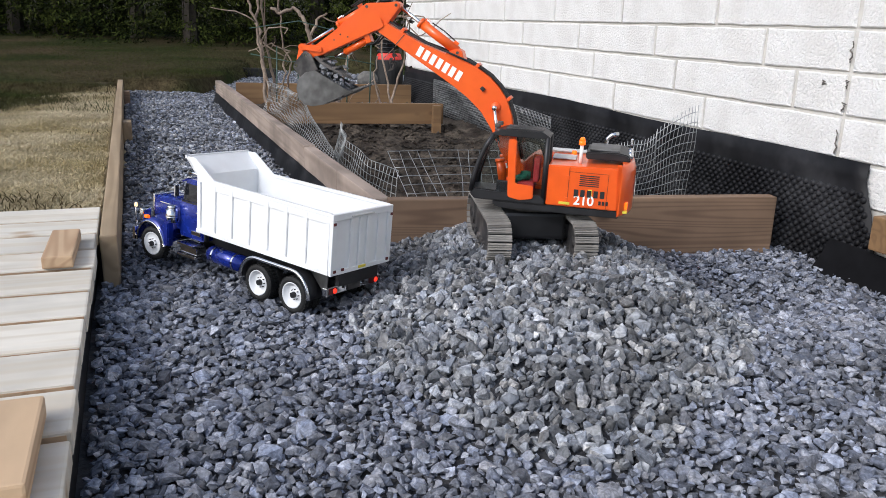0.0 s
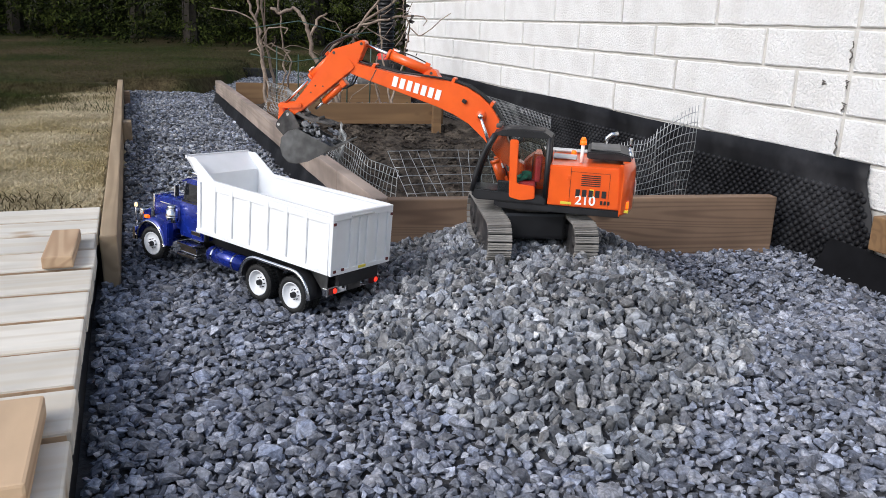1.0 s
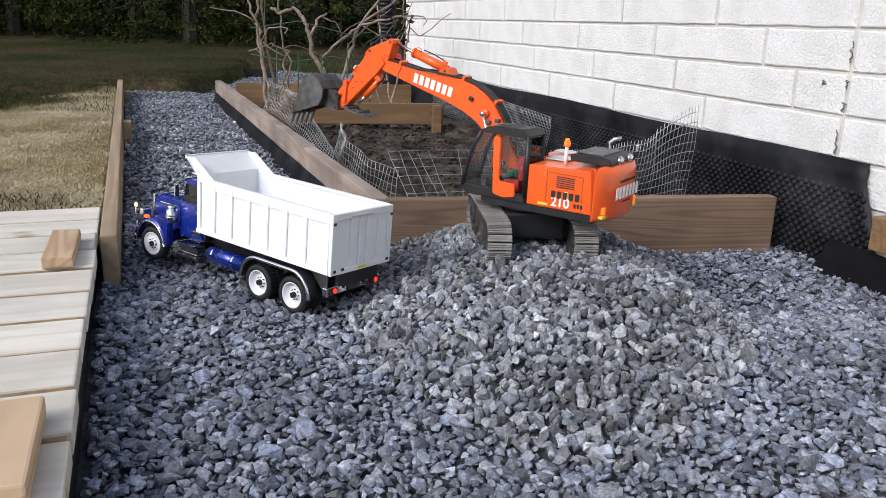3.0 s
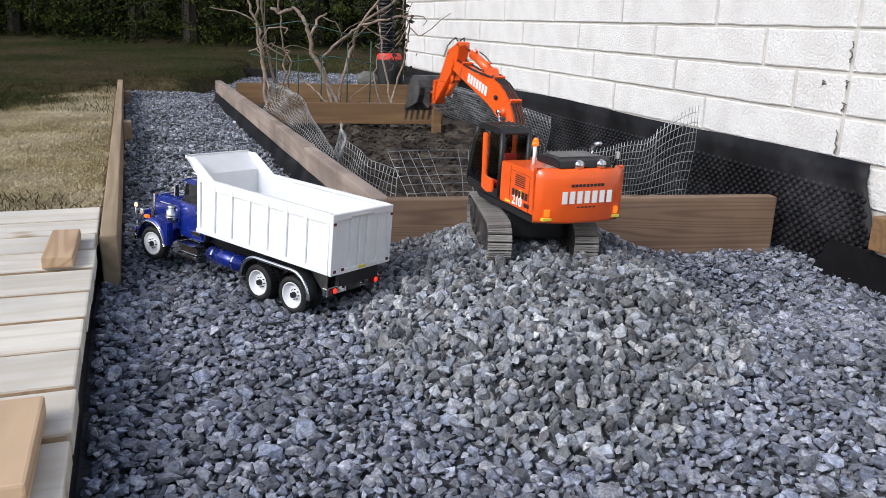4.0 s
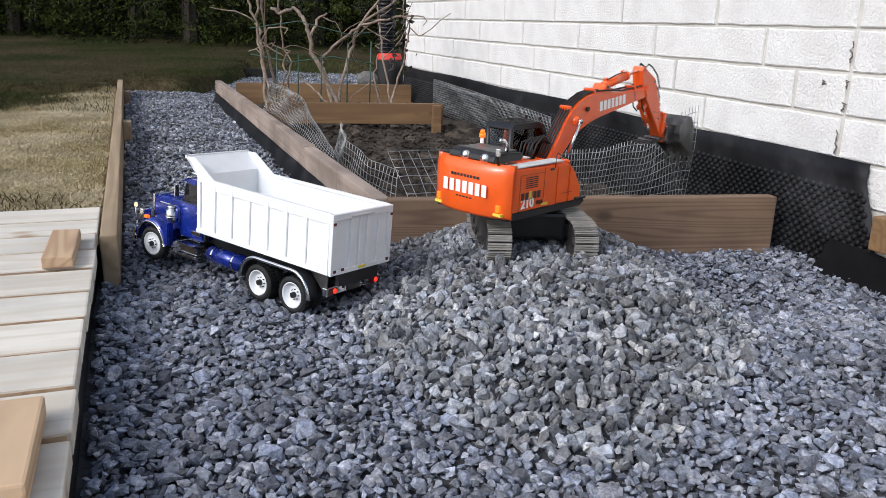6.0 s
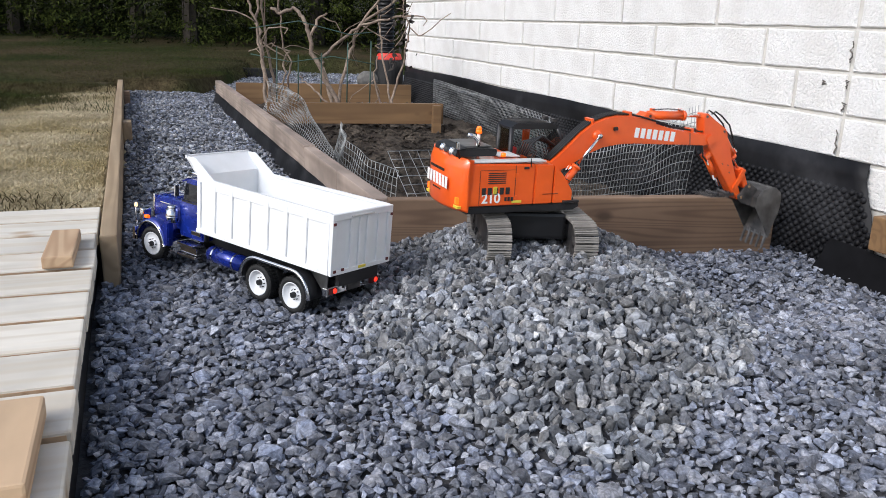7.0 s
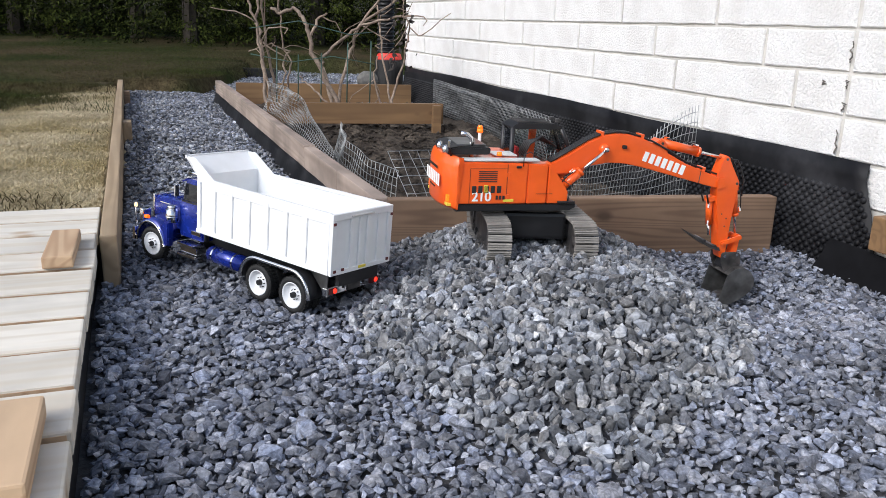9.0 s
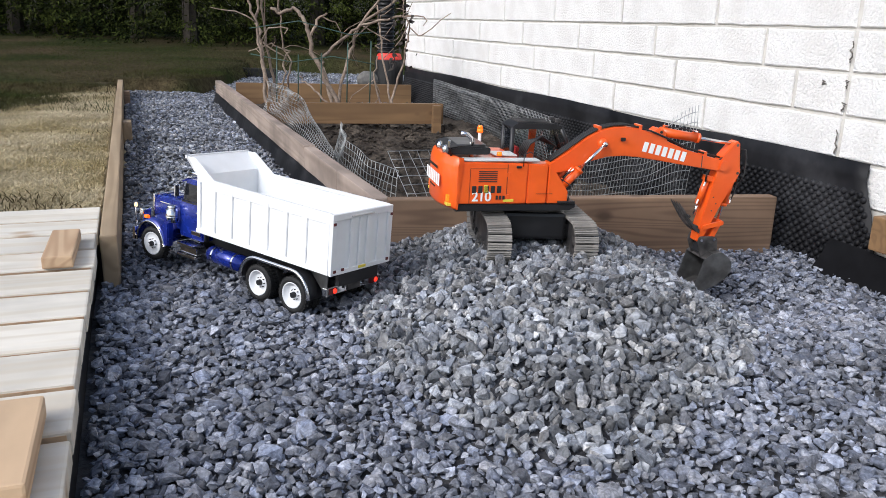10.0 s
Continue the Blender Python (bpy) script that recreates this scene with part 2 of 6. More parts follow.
knots(M_PALE, 0, (0.36, 0.25, 0.15))
knots(M_BROWN, 0, (0.065, 0.04, 0.026))
knots(M_OCHRE, 0, (0.09, 0.048, 0.022))
M_WIRE = mat("galvanised_wire", (0.42, 0.43, 0.43), 0.45, 0.2, 30, 0, metal=0.8)
M_GREENWIRE = mat("green_coated_wire", (0.03, 0.075, 0.06), 0.5, 0.2, 30, 0)
M_STALK = mat("dry_plant_stalk", (0.30, 0.235, 0.18), 0.85, 0.35, 60, 0.4, second=(0.18, 0.13, 0.10), mscale=20, objrand=0.2)
M_DARKLEAF = mat("withered_leaf", (0.06, 0.05, 0.045), 0.9, 0.3, 40, 0, island=0.4)
# near-black base paints the hedge's shaded hollows, the second colour its lit sprays
M_NEEDLE = mat("shade_toned_needles", (0.008, 0.013, 0.004), 0.85, 0.3, 3, 0, island=0.7, second=(0.055, 0.068, 0.014), mscale=0.9, spec=0.05)
M_BARK = mat("dark_bark", (0.05, 0.04, 0.03), 0.95, 0.4, 20, 0.6, 25, bdist=0.02)
M_BLACKPIPE = mat("black_plastic_pipe", (0.015, 0.015, 0.016), 0.45, 0.3, 20, 0)
M_RED = mat("red_plastic_cap", (0.65, 0.04, 0.025), 0.4, 0.1, 20, 0)
M_ROCK = mat("grey_boulder", (0.15, 0.145, 0.135), 0.9, 0.35, 25, 0.6, 30, bdist=0.01)

# ---- mesh helpers ----


def mesh_ob(name, bm, material, parent=None, label="", smooth=False):
    me = bpy.data.meshes.new(name)
    bm.normal_update()
    bm.to_mesh(me)
    bm.free()
    if smooth:
        for p in me.polygons:
            p.use_smooth = True
    me.materials.append(material)
    ob = new(name, me)
    if parent:
        ob.parent = parent
    if label:
        ob["label"] = label
    return ob


def part(name, bm, material, parent, label="", smooth=False):
    return mesh_ob(name, bm, material, parent, label, smooth)


def raw_mesh(name, verts, faces, material, parent=None, smooth=False):
    me = bpy.data.meshes.new(name)
    me.from_pydata([tuple(v) for v in verts], [], [tuple(f) for f in faces])
    me.materials.append(material)
    if smooth:
        for p in me.polygons:
            p.use_smooth = True
    ob = new(name, me)
    if parent:
        ob.parent = parent
    return ob


def box(x0, x1, y0, y1, z0, z1, bevel=0.0, seg=2, bm=None, m=None):
    own = bm is None
    bm = bm or bmesh.new()
    r = bmesh.ops.create_cube(bm, size=1.0)
    bmesh.ops.transform(bm, verts=r["verts"], matrix=Matrix.Translation(((x0 + x1) / 2, (y0 + y1) / 2, (z0 + z1) / 2)) @ Matrix.Diagonal((x1 - x0, y1 - y0, z1 - z0, 1)))
    if bevel:
        es = list({e for v in r["verts"] for e in v.link_edges})
        bmesh.ops.bevel(bm, geom=es, offset=bevel, segments=seg, affect="EDGES", profile=0.6)
    if m is not None:
        if own:
            bmesh.ops.transform(bm, verts=bm.verts, matrix=m)
        else:
            bmesh.ops.transform(bm, verts=[v for v in bm.verts if v in set(r["verts"])], matrix=m)
    return bm


def cyl(r, a, b, r2=None, seg=20, bevel=0.0, bm=None):
    """A cylinder or cone from point a to point b."""
    a, b = Vector(a), Vector(b)
    bm = bm or bmesh.new()
    q = bmesh.ops.create_cone(bm, cap_ends=True, segments=seg, radius1=r, radius2=r if r2 is None else r2, depth=(b - a).length)
    mm = Matrix.Translation((a + b) / 2) @ (b - a).to_track_quat("Z", "Y").to_matrix().to_4x4()
    vs = q["verts"]
    if bevel:
        es = [e for e in {e for v in vs for e in v.link_edges} if any(len(f.verts) > 4 for f in e.link_faces)]
        rb = bmesh.ops.bevel(bm, geom=es, offset=bevel, segments=2, affect="EDGES")
        vs = list(set(v for v in vs if v.is_valid) | set(rb["verts"]))
    bmesh.ops.transform(bm, verts=vs, matrix=mm)
    return bm


def extrude(profile, x0, x1, bevel=0.0, bm=None, seg=2):
    """A profile of (y, z) points made solid between x0 and x1."""
    own = bmesh.new()
    n = len(profile)
    a = [own.verts.new((x0, y, z)) for y, z in profile]
    b = [own.verts.new((x1, y, z)) for y, z in profile]
    own.faces.new(a)
    own.faces.new(b[::-1])
    for i in range(n):
        own.faces.new((a[i], b[i], b[(i + 1) % n], a[(i + 1) % n])[::-1])
    bmesh.ops.recalc_face_normals(own, faces=own.faces)
    if bevel:
        es = [e for e in own.edges if any(len(f.verts) == n and n > 4 for f in e.link_faces) or n <= 4]
        bmesh.ops.bevel(own, geom=es, offset=bevel, segments=seg, affect="EDGES", clamp_overlap=True)
    if bm is None:
        return own
    me = bpy.data.meshes.new("tmp")
    own.to_mesh(me)
    own.free()
    bm.from_mesh(me)
    bpy.data.meshes.remove(me)
    return bm


def tube(points, r, seg=6, taper=1.0):
    """A round bar along points, tapering to taper * r."""
    pts = [Vector(p) for p in points]
    vs, fs = [], []
    n = len(pts)
    for i, p in enumerate(pts):
        d = (pts[min(i + 1, n - 1)] - pts[max(i - 1, 0)]).normalized()
        q = d.to_track_quat("Z", "Y")
        rr = r * (1 + (taper - 1) * i / max(1, n - 1))
        for k in range(seg):
            t = 2 * math.pi * k / seg
            vs.append(p + q @ Vector((rr * math.cos(t), rr * math.sin(t), 0)))
    for i in range(n - 1):
        for k in range(seg):
            fs.append((i * seg + k, i * seg + (k + 1) % seg, (i + 1) * seg + (k + 1) % seg, (i + 1) * seg + k))
    fs.append(tuple(range(seg))[::-1])
    fs.append(tuple((n - 1) * seg + k for k in range(seg)))
    return vs, fs


def tubes(name, lines, r, material, parent=None, seg=5, taper=1.0):
    V, Fc = [], []
    for ln in lines:
        v, f = tube(ln, r, seg, taper)
        o = len(V)
        V += v
        Fc += [tuple(i + o for i in q) for q in f]
    return raw_mesh(name, V, Fc, material, parent, True)


def axis(az):
    """Unit vectors along and to the right of a compass bearing."""
    a = radians(az)
    return Vector((math.sin(a), math.cos(a), 0)), Vector((math.cos(a), -math.sin(a), 0))


def frame_at(x, y, z, az):
    """Local x to the right of the bearing, y along it."""
    return pose(x, y, z, 0, 0, -az)


# ---- ground ----
TIMBER_AZ = -21.1
LINE_D, LINE_N = axis(TIMBER_AZ)
EDGE0 = Vector((-0.783, 1.82, 0))      # near end of the lawn edging, on its centre line


def side_of_edge(x, y):
    return (Vector((x, y, 0)) - EDGE0).dot(LINE_N)


def smooth(a, b, x):
    t = min(1.0, max(0.0, (x - a) / (b - a)))
    return t * t * (3 - 2 * t)


BED_AZ = -21.3
BED_D, BED_N = axis(BED_AZ)
BED0 = Vector((-0.18, 2.30, 0))        # near corner of the raised bed's frame
FRONT_D, FRONT_N = axis(-10.0)


def in_bed(x, y):
    p = Vector((x, y, 0)) - BED0
    return p.dot(BED_N) > 0.0 and p.dot(FRONT_D) > -0.01


def gravel_z(x, y):
    dx, dy = x - 0.25, y - 1.80
    rx = 0.52 if dx < 0 else 0.50
    ry = 0.84 if dy < 0 else 0.95
    rho = math.hypot(dx / rx, dy / ry)
    h = 0.104 * (1 - smooth(0.27, 1.0, rho))
    base = -0.045 * smooth(0.35, 0.8, x) * smooth(1.5, 2.1, y)
    base += 0.02 * noise.noise(Vector((x * 2.1, y * 2.1, 0.3)))
    base += 0.012 * smooth(0.55, 1.0, x) * (1 - smooth(1.3, 1.8, y))
    pit = 0.05 * math.exp(-((x - 0.80) ** 2 + (y - 2.02) ** 2) / 0.030)
    p = Vector((x, y, 0)) - BED0
    n = p.dot(BED_N)
    trench = 0.035 * smooth(-0.22, -0.03, n) * smooth(0.3, 0.7, p.dot(BED_D)) if n < 0.05 else 0.0
    return base + h - pit - trench


def lawn_z(x, y):
    d = math.hypot(x, y)
    return 0.075 + 0.02 * max(0, min(d - 6, 12)) + 0.012 * noise.noise(Vector((x * 1.5, y * 1.5, 2)))


def is_gravel(x, y):
    """Gravel runs along the edging, and widens behind the bed."""
    if y < 2.08:
        return side_of_edge(x, y) > -2.2
    if y > 6.65:
        return x > -2.08 + 0.12 * noise.noise(Vector((0, y * 2, 0))) - 0.25 * smooth(8.5, 9.5, y) and y < 9.7
    return side_of_edge(x, y) > -0.03


def ground_sheet():
    xs = np.unique(np.concatenate([np.linspace(-120, -12, 14), np.linspace(-12, 4, 110), np.linspace(4, 120, 14)]))
    ys = np.unique(np.concatenate([np.linspace(-60, -1, 10), np.linspace(-1, 12, 110), np.linspace(12, 26, 20), np.linspace(26, 240, 12)]))
    V, Fc = [], []
    for y in ys:
        for x in xs:
            w = 1.0 if is_gravel(x, y) else 0.0
            V.append((x, y, lawn_z(x, y) * (1 - w) - 0.16 * w))
    n = len(xs)
    for j in range(len(ys) - 1):
        for i in range(n - 1):
            Fc.append((j * n + i, j * n + i + 1, (j + 1) * n + i + 1, (j + 1) * n + i))
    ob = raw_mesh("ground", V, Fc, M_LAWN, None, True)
    tagged(ob, "dry yellow-green spring lawn beside the gravel", "lawn", kind="structure")


ground_sheet()


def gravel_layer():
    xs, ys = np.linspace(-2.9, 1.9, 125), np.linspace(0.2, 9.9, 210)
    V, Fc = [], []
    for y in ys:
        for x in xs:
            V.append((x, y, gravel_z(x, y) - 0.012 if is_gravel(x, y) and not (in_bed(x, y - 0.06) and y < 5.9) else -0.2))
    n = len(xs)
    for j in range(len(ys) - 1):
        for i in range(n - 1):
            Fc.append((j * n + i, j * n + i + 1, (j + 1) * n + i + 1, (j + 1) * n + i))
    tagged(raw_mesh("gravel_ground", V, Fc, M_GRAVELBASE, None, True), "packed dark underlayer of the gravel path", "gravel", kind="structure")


gravel_layer()


def stone_shapes(count, rng):
    """Blocky crushed stones: hulls of a few random points on a squared-off ellipsoid."""
    out = []
    for _ in range(count):
        bm = bmesh.new()
        k = rng.randint(12, 17)
        ax = (1.0, rng.uniform(0.58, 0.92), rng.uniform(0.40, 0.68))
        for _ in range(k):
            p = Vector((rng.gauss(0, 1), rng.gauss(0, 1), rng.gauss(0, 1))).normalized()
            p = Vector([math.copysign(abs(c) ** 0.82, c) for c in p]) * rng.uniform(0.82, 1.0)
            bm.verts.new((p.x * ax[0], p.y * ax[1], p.z * ax[2]))
        bmesh.ops.convex_hull(bm, input=bm.verts)
        bmesh.ops.delete(bm, geom=[v for v in bm.verts if not v.link_faces], context="VERTS")
        bmesh.ops.triangulate(bm, faces=bm.faces)
        bm.verts.index_update()
        out.append((np.array([v.co[:] for v in bm.verts]), np.array([[v.index for v in f.verts] for f in bm.faces])))
        bm.free()
    return out


RNG = random.Random(11)
SHAPES = stone_shapes(60, RNG)


def scatter(name, places, material, label, category, tilt=0.35):
    V, Fc, off = [], [], 0
    for x, y, z, r in places:
        v, f = SHAPES[RNG.randrange(len(SHAPES))]
        e = Euler((RNG.gauss(0, tilt), RNG.gauss(0, tilt), RNG.uniform(0, 6.283)))
        R = np.array(e.to_matrix())
        V.append((v * r) @ R.T + (x, y, z))
        Fc.append(f + off)
        off += len(v)
    V, Fc = np.concatenate(V), np.concatenate(Fc)
    me = bpy.data.meshes.new(name)
    me.vertices.add(len(V))
    me.vertices.foreach_set("co", V.astype(np.float32).ravel())
    me.loops.add(len(Fc) * 3)
    me.loops.foreach_set("vertex_index", Fc.astype(np.int32).ravel())
    me.polygons.add(len(Fc))
    me.polygons.foreach_set("loop_start", np.arange(0, len(Fc) * 3, 3, dtype=np.int32))
    me.polygons.foreach_set("use_smooth", np.zeros(len(Fc), dtype=bool))
    me.update(calc_edges=True)
    me.materials.append(material)
    return tagged(new(name, me), label, category, kind="stuff")


def on_mound(x, y):
    dx, dy = x - 0.25, y - 1.80
    return math.hypot(dx / (0.50 if dx < 0 else 0.44), dy / (0.80 if dy < 0 else 0.8)) + 0.12 * noise.noise(Vector((x * 6, y * 6, 9)))


def gravel():
    path, mound, far = [], [], []
    step = 0.0142
    y = 0.55
    while y < 2.75:
        x = -1.1
        while x < 1.55:
            px_, py_ = x + RNG.uniform(-1, 1) * step * 0.5, y + RNG.uniform(-1, 1) * step * 0.5
            x += step
            if side_of_edge(px_, py_) < (0.03 if py_ > 1.8 else -0.02) or in_bed(px_, py_) or abs(px_) > 0.35 + 0.62 * py_:
                continue
            heap_top = on_mound(px_, py_) < 0.9
            r = min(0.024, max(0.006, RNG.lognormvariate(math.log(0.0119 if heap_top else 0.0103), 0.33)))
            rec = (px_, py_, gravel_z(px_, py_) + (RNG.uniform(-0.010, 0.006) if heap_top else RNG.uniform(-0.006, 0.005)), r)
            pile = mound if heap_top else path
            pile.append(rec)
            # the layer below, seen through the gaps
            pile.append((px_ + RNG.uniform(-1, 1) * step, py_ + RNG.uniform(-1, 1) * step, rec[2] - RNG.uniform(0.013, 0.020), 0.012))
        y += step * 0.9
    step = 0.0215
    y = 2.5
    while y < 9.8:
        x = -3.1
        while x < 0.5:
            px_, py_ = x + RNG.uniform(-1, 1) * step * 0.5, y + RNG.uniform(-1, 1) * step * 0.5
            x += step
            if (py_ < 6.7 and side_of_edge(px_, py_) < 0.03) or not is_gravel(px_, py_) or (in_bed(px_, py_) and py_ < 6.05):
                continue
            far.append((px_, py_, gravel_z(px_, py_) + RNG.uniform(-0.008, 0.006), RNG.uniform(0.009, 0.017)))
        y += step * 0.9
    # a random 55 % of the far stones takes the heap's paler material
    dry = [q for q in far if RNG.random() < 0.55]
    chosen = set(dry)
    damp = [q for q in far if q not in chosen]
    scatter("gravel_path", path + damp, M_STONE, "blue-grey crushed stone gravel covering the path", "gravel")
    scatter("dry_gravel", dry, M_DRYSTONE, "paler chips on the far gravel path", "gravel")
    # the nearest stones of the heap are pieces of their own
    front = [q for q in mound if 0.95 < q[1] < 1.45 and q[3] != 0.012]
    RNG.shuffle(front)
    single = set(front[:300])
    heap = scatter("gravel_mound", [q for q in mound if q not in single], M_DRYSTONE, "heap of paler dry crushed stone", "gravel heap", 0.9)
    shared = []
    for v, f in SHAPES:
        me = bpy.data.meshes.new("stone")
        me.from_pydata([tuple(c) for c in v * 0.0115], [], [tuple(int(i) for i in q) for q in f])
        me.materials.append(M_LOOSE)
        shared.append(me)
    for x, y, z, r in front[:300]:
        o = new("stone", shared[RNG.randrange(len(shared))])
        o.parent = heap
        o.location = (x, y, z + 0.001)
        o.rotation_euler = (RNG.gauss(0, 0.8), RNG.gauss(0, 0.8), RNG.uniform(0, 6.283))
        k = r / 0.0115
        o.scale = (k, k, k)


gravel()


def blades(name, material, label, spots, hmin, hmax):
    V, Fc = [], []
    rng = random.Random(5)
    for x, y in spots:
        z = lawn_z(x, y) - 0.004
        a, h, w = rng.uniform(0, 6.28), rng.uniform(hmin, hmax), rng.uniform(0.0010, 0.0024)
        lx, ly = rng.gauss(0, 0.6) * h, rng.gauss(0, 0.6) * h
        c, s = math.cos(a) * w, math.sin(a) * w
        o = len(V)
        V += [(x - c, y - s, z), (x + c, y + s, z), (x + lx * 0.5 + c * 0.8, y + ly * 0.5 + s * 0.8, z + h * 0.6), (x + lx * 0.5 - c * 0.8, y + ly * 0.5 - s * 0.8, z + h * 0.6), (x + lx * 1.2, y + ly * 1.2, z + h * 0.85)]
        Fc += [(o, o + 1, o + 2, o + 3), (o + 3, o + 2, o + 4)]
    tagged(raw_mesh(name, V, Fc, material), label, "grass", kind="stuff")


def lawn_blades():
    rng = random.Random(3)
    near, green = [], []
    while len(near) < 80000:
        y = 1.9 + 4.2 * rng.random() ** 1.3
        x = rng.uniform(-0.62 * y - 0.3, -0.35 * y)
        if side_of_edge(x, y) > -0.035 or (y < 2.15 and x > -1.6):
            continue
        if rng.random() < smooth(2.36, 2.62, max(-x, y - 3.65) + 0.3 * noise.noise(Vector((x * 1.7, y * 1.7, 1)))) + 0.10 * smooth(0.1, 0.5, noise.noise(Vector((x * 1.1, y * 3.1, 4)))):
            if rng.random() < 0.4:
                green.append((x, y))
        else:
            near.append((x, y))
    while len(green) < 30000:
        y = rng.uniform(4.5, 11)
        x = rng.uniform(-0.62 * y - 0.3, -0.15 * y)
        if side_of_edge(x, y) > -0.03 and y < 7.4:
            continue
        green.append((x, y))
    for _ in range(2500):
        a, r = rng.uniform(0, 6.28), rng.random() ** 0.5
        green.append((-2.42 + 0.42 * r * math.cos(a), 7.25 + 0.55 * r * math.sin(a)))
    blades("dry_grass", M_STRAW, "short dry straw-coloured grass of the lawn", near, 0.006, 0.016)
    blades("shade_toned_moss", M_GREEN, "green mossy grass farther back, coloured darker for the hedge's shade", green, 0.012, 0.04)


lawn_blades()

# ---- lawn edging, deck ----


def lawn_edging():
    e = new("lawn_edging")
    e.matrix_world = frame_at(EDGE0.x, EDGE0.y, 0, TIMBER_AZ)
    tagged(e, "weathered timber edging between lawn and gravel", "garden edging", kind="structure")
    L = 4.95
    part("plank", box(-0.019, 0.019, 0, L * 0.55, -0.06, 0.118, 0.004), M_EDGING, e)
    part("plank", box(-0.022, 0.016, L * 0.55 + 0.002, L, -0.06, 0.112, 0.004), M_EDGING, e)
    part("post", box(0.021, 0.062, 2.35, 2.46, -0.1, 0.095, 0.004), M_EDGING, e)
    part("post", box(0.021, 0.060, 4.2, 4.3, -0.1, 0.085, 0.004), M_BROWN, e)


lawn_edging()


def deck():
    d = new("wooden_deck")
    d.matrix_world = frame_at(-0.916, 2.10, 0.12, -21.0)
    tagged(d, "deck of pale pressure-treated boards at the path's edge", "deck", kind="structure")
    rng = random.Random(4)
    y = 0.0
    for i in range(12):
        w = 0.129
        bm = box(-1.9, rng.uniform(-0.003, 0.003), y - w, y, -0.034, 0, 0.004)
        b = part("plank", bm, M_PALE, d)
        b.location.z = rng.uniform(-0.0015, 0.0015)
        part("sawn_edge", box(-1.9, -0.004, y - w - 0.0012, y - w - 0.0002, -0.033, -0.0035), M_OFFCUT, b, "browner sawn edge")
        y -= 0.1455
    part("joist", box(-0.075, -0.03, -1.75, 0, -0.17, -0.036, 0.002), M_BROWN, d, "dark joist under the boards")
    part("fascia", box(-0.026, -0.010, -1.74, -0.02, -0.19, -0.036, 0.001), M_MEMBRANE, d, "black dimpled foundation plastic below the boards")


deck()


def offcut(x, y, az, lx, ly, h, label):
    bm = box(-lx / 2, lx / 2, -ly / 2, ly / 2, 0, h, 0.004)
    ob = mesh_ob("wood_offcut", bm, M_OFFCUT)
    ob.matrix_world = frame_at(x, y, 0.122, az)
    tagged(ob, label, "wood offcut", "offcuts on the deck")


offcut(-0.808, 1.646, -20, 0.058, 0.225, 0.026, "small sawn offcut of brown wood lying on the deck")
offcut(-0.553, 0.794, -21, 0.20, 0.215, 0.030, "wide sawn offcut with curved growth rings on the deck")

# ---- house wall ----
WALL_AZ = -19.2
WALL_D, WALL_N = axis(WALL_AZ)
WALL0 = Vector((1.2403, 2.1789, 0))


def house_wall():
    w = new("wall_house")
    w.matrix_world = frame_at(WALL0.x, WALL0.y, 0, WALL_AZ)
    tagged(w, "white-painted rough concrete block wall of a house", "house wall", kind="structure")
    part("wall_core", box(0.0075, 0.25, -3.0, 4.86, -0.3, 2.6), M_JOINT, w)
    H, Lb = 0.1243, 0.648
    rng = random.Random(77)

    def block(y0, y1, z0, z1):
        """A block with a worn, uneven outline; its face stands proud of the painted joint."""
        g = 0.0052
        ln, ht = y1 - y0, z1 - z0
        n = max(2, round(ln / 0.075))
        e = 0.0085
        out = [(e + (ln - 2 * e) * k / n, g) for k in range(n)] + [(ln - e, g + (ht - 2 * g) * k / 3) for k in range(3)]
        out += [(ln - e - (ln - 2 * e) * k / n, ht - g) for k in range(n)] + [(e, ht - g - (ht - 2 * g) * k / 3) for k in range(3)]
        out = [(a + rng.gauss(0, 0.0011), b + rng.gauss(0, 0.0011)) for a, b in out]
        m = len(out)
        c = (ln / 2, ht / 2)
        V = []
        for x, inset in ((0.016, -0.0005), (0.003, 0.0), (0.0, 0.0036)):
            for a, b in out:
                V.append((x, a + math.copysign(min(inset, abs(c[0] - a)), c[0] - a), b + math.copysign(min(inset, abs(c[1] - b)), c[1] - b)))
        Fc = [(q * m + k, q * m + (k + 1) % m, (q + 1) * m + (k + 1) % m, (q + 1) * m + k) for q in range(2) for k in range(m)]
        Fc.append(tuple(2 * m + k for k in range(m)))
        Fc = [f[::-1] for f in Fc]
        o = raw_mesh("block", V, Fc, M_WHITEWALL, w)
        o.location = (rng.uniform(-0.001, 0.001), y0, z0)

    for c in range(-2, 6):
        z0 = 0.385 + H * c
        cuts = [STARTS.get(c, 0.2) + Lb * k for k in range(-3, 8)] + [0.236]
        cuts = sorted(q for q in cuts if -1.5 < q < 4.86)
        cuts = [-1.5] + [q for q in cuts if q == 0.236 or abs(q - 0.236) > 0.02] + [4.86]
        for a, b in zip(cuts, cuts[1:]):
            if b - a > 0.04:
                block(a, b, z0, z0 + H)


STARTS = {-2: 0.55, -1: 0.245, 0: 0.449, 1: 0.610, 2: 0.232, 3: 0.55, 4: 0.2, 5: 0.4}
house_wall()


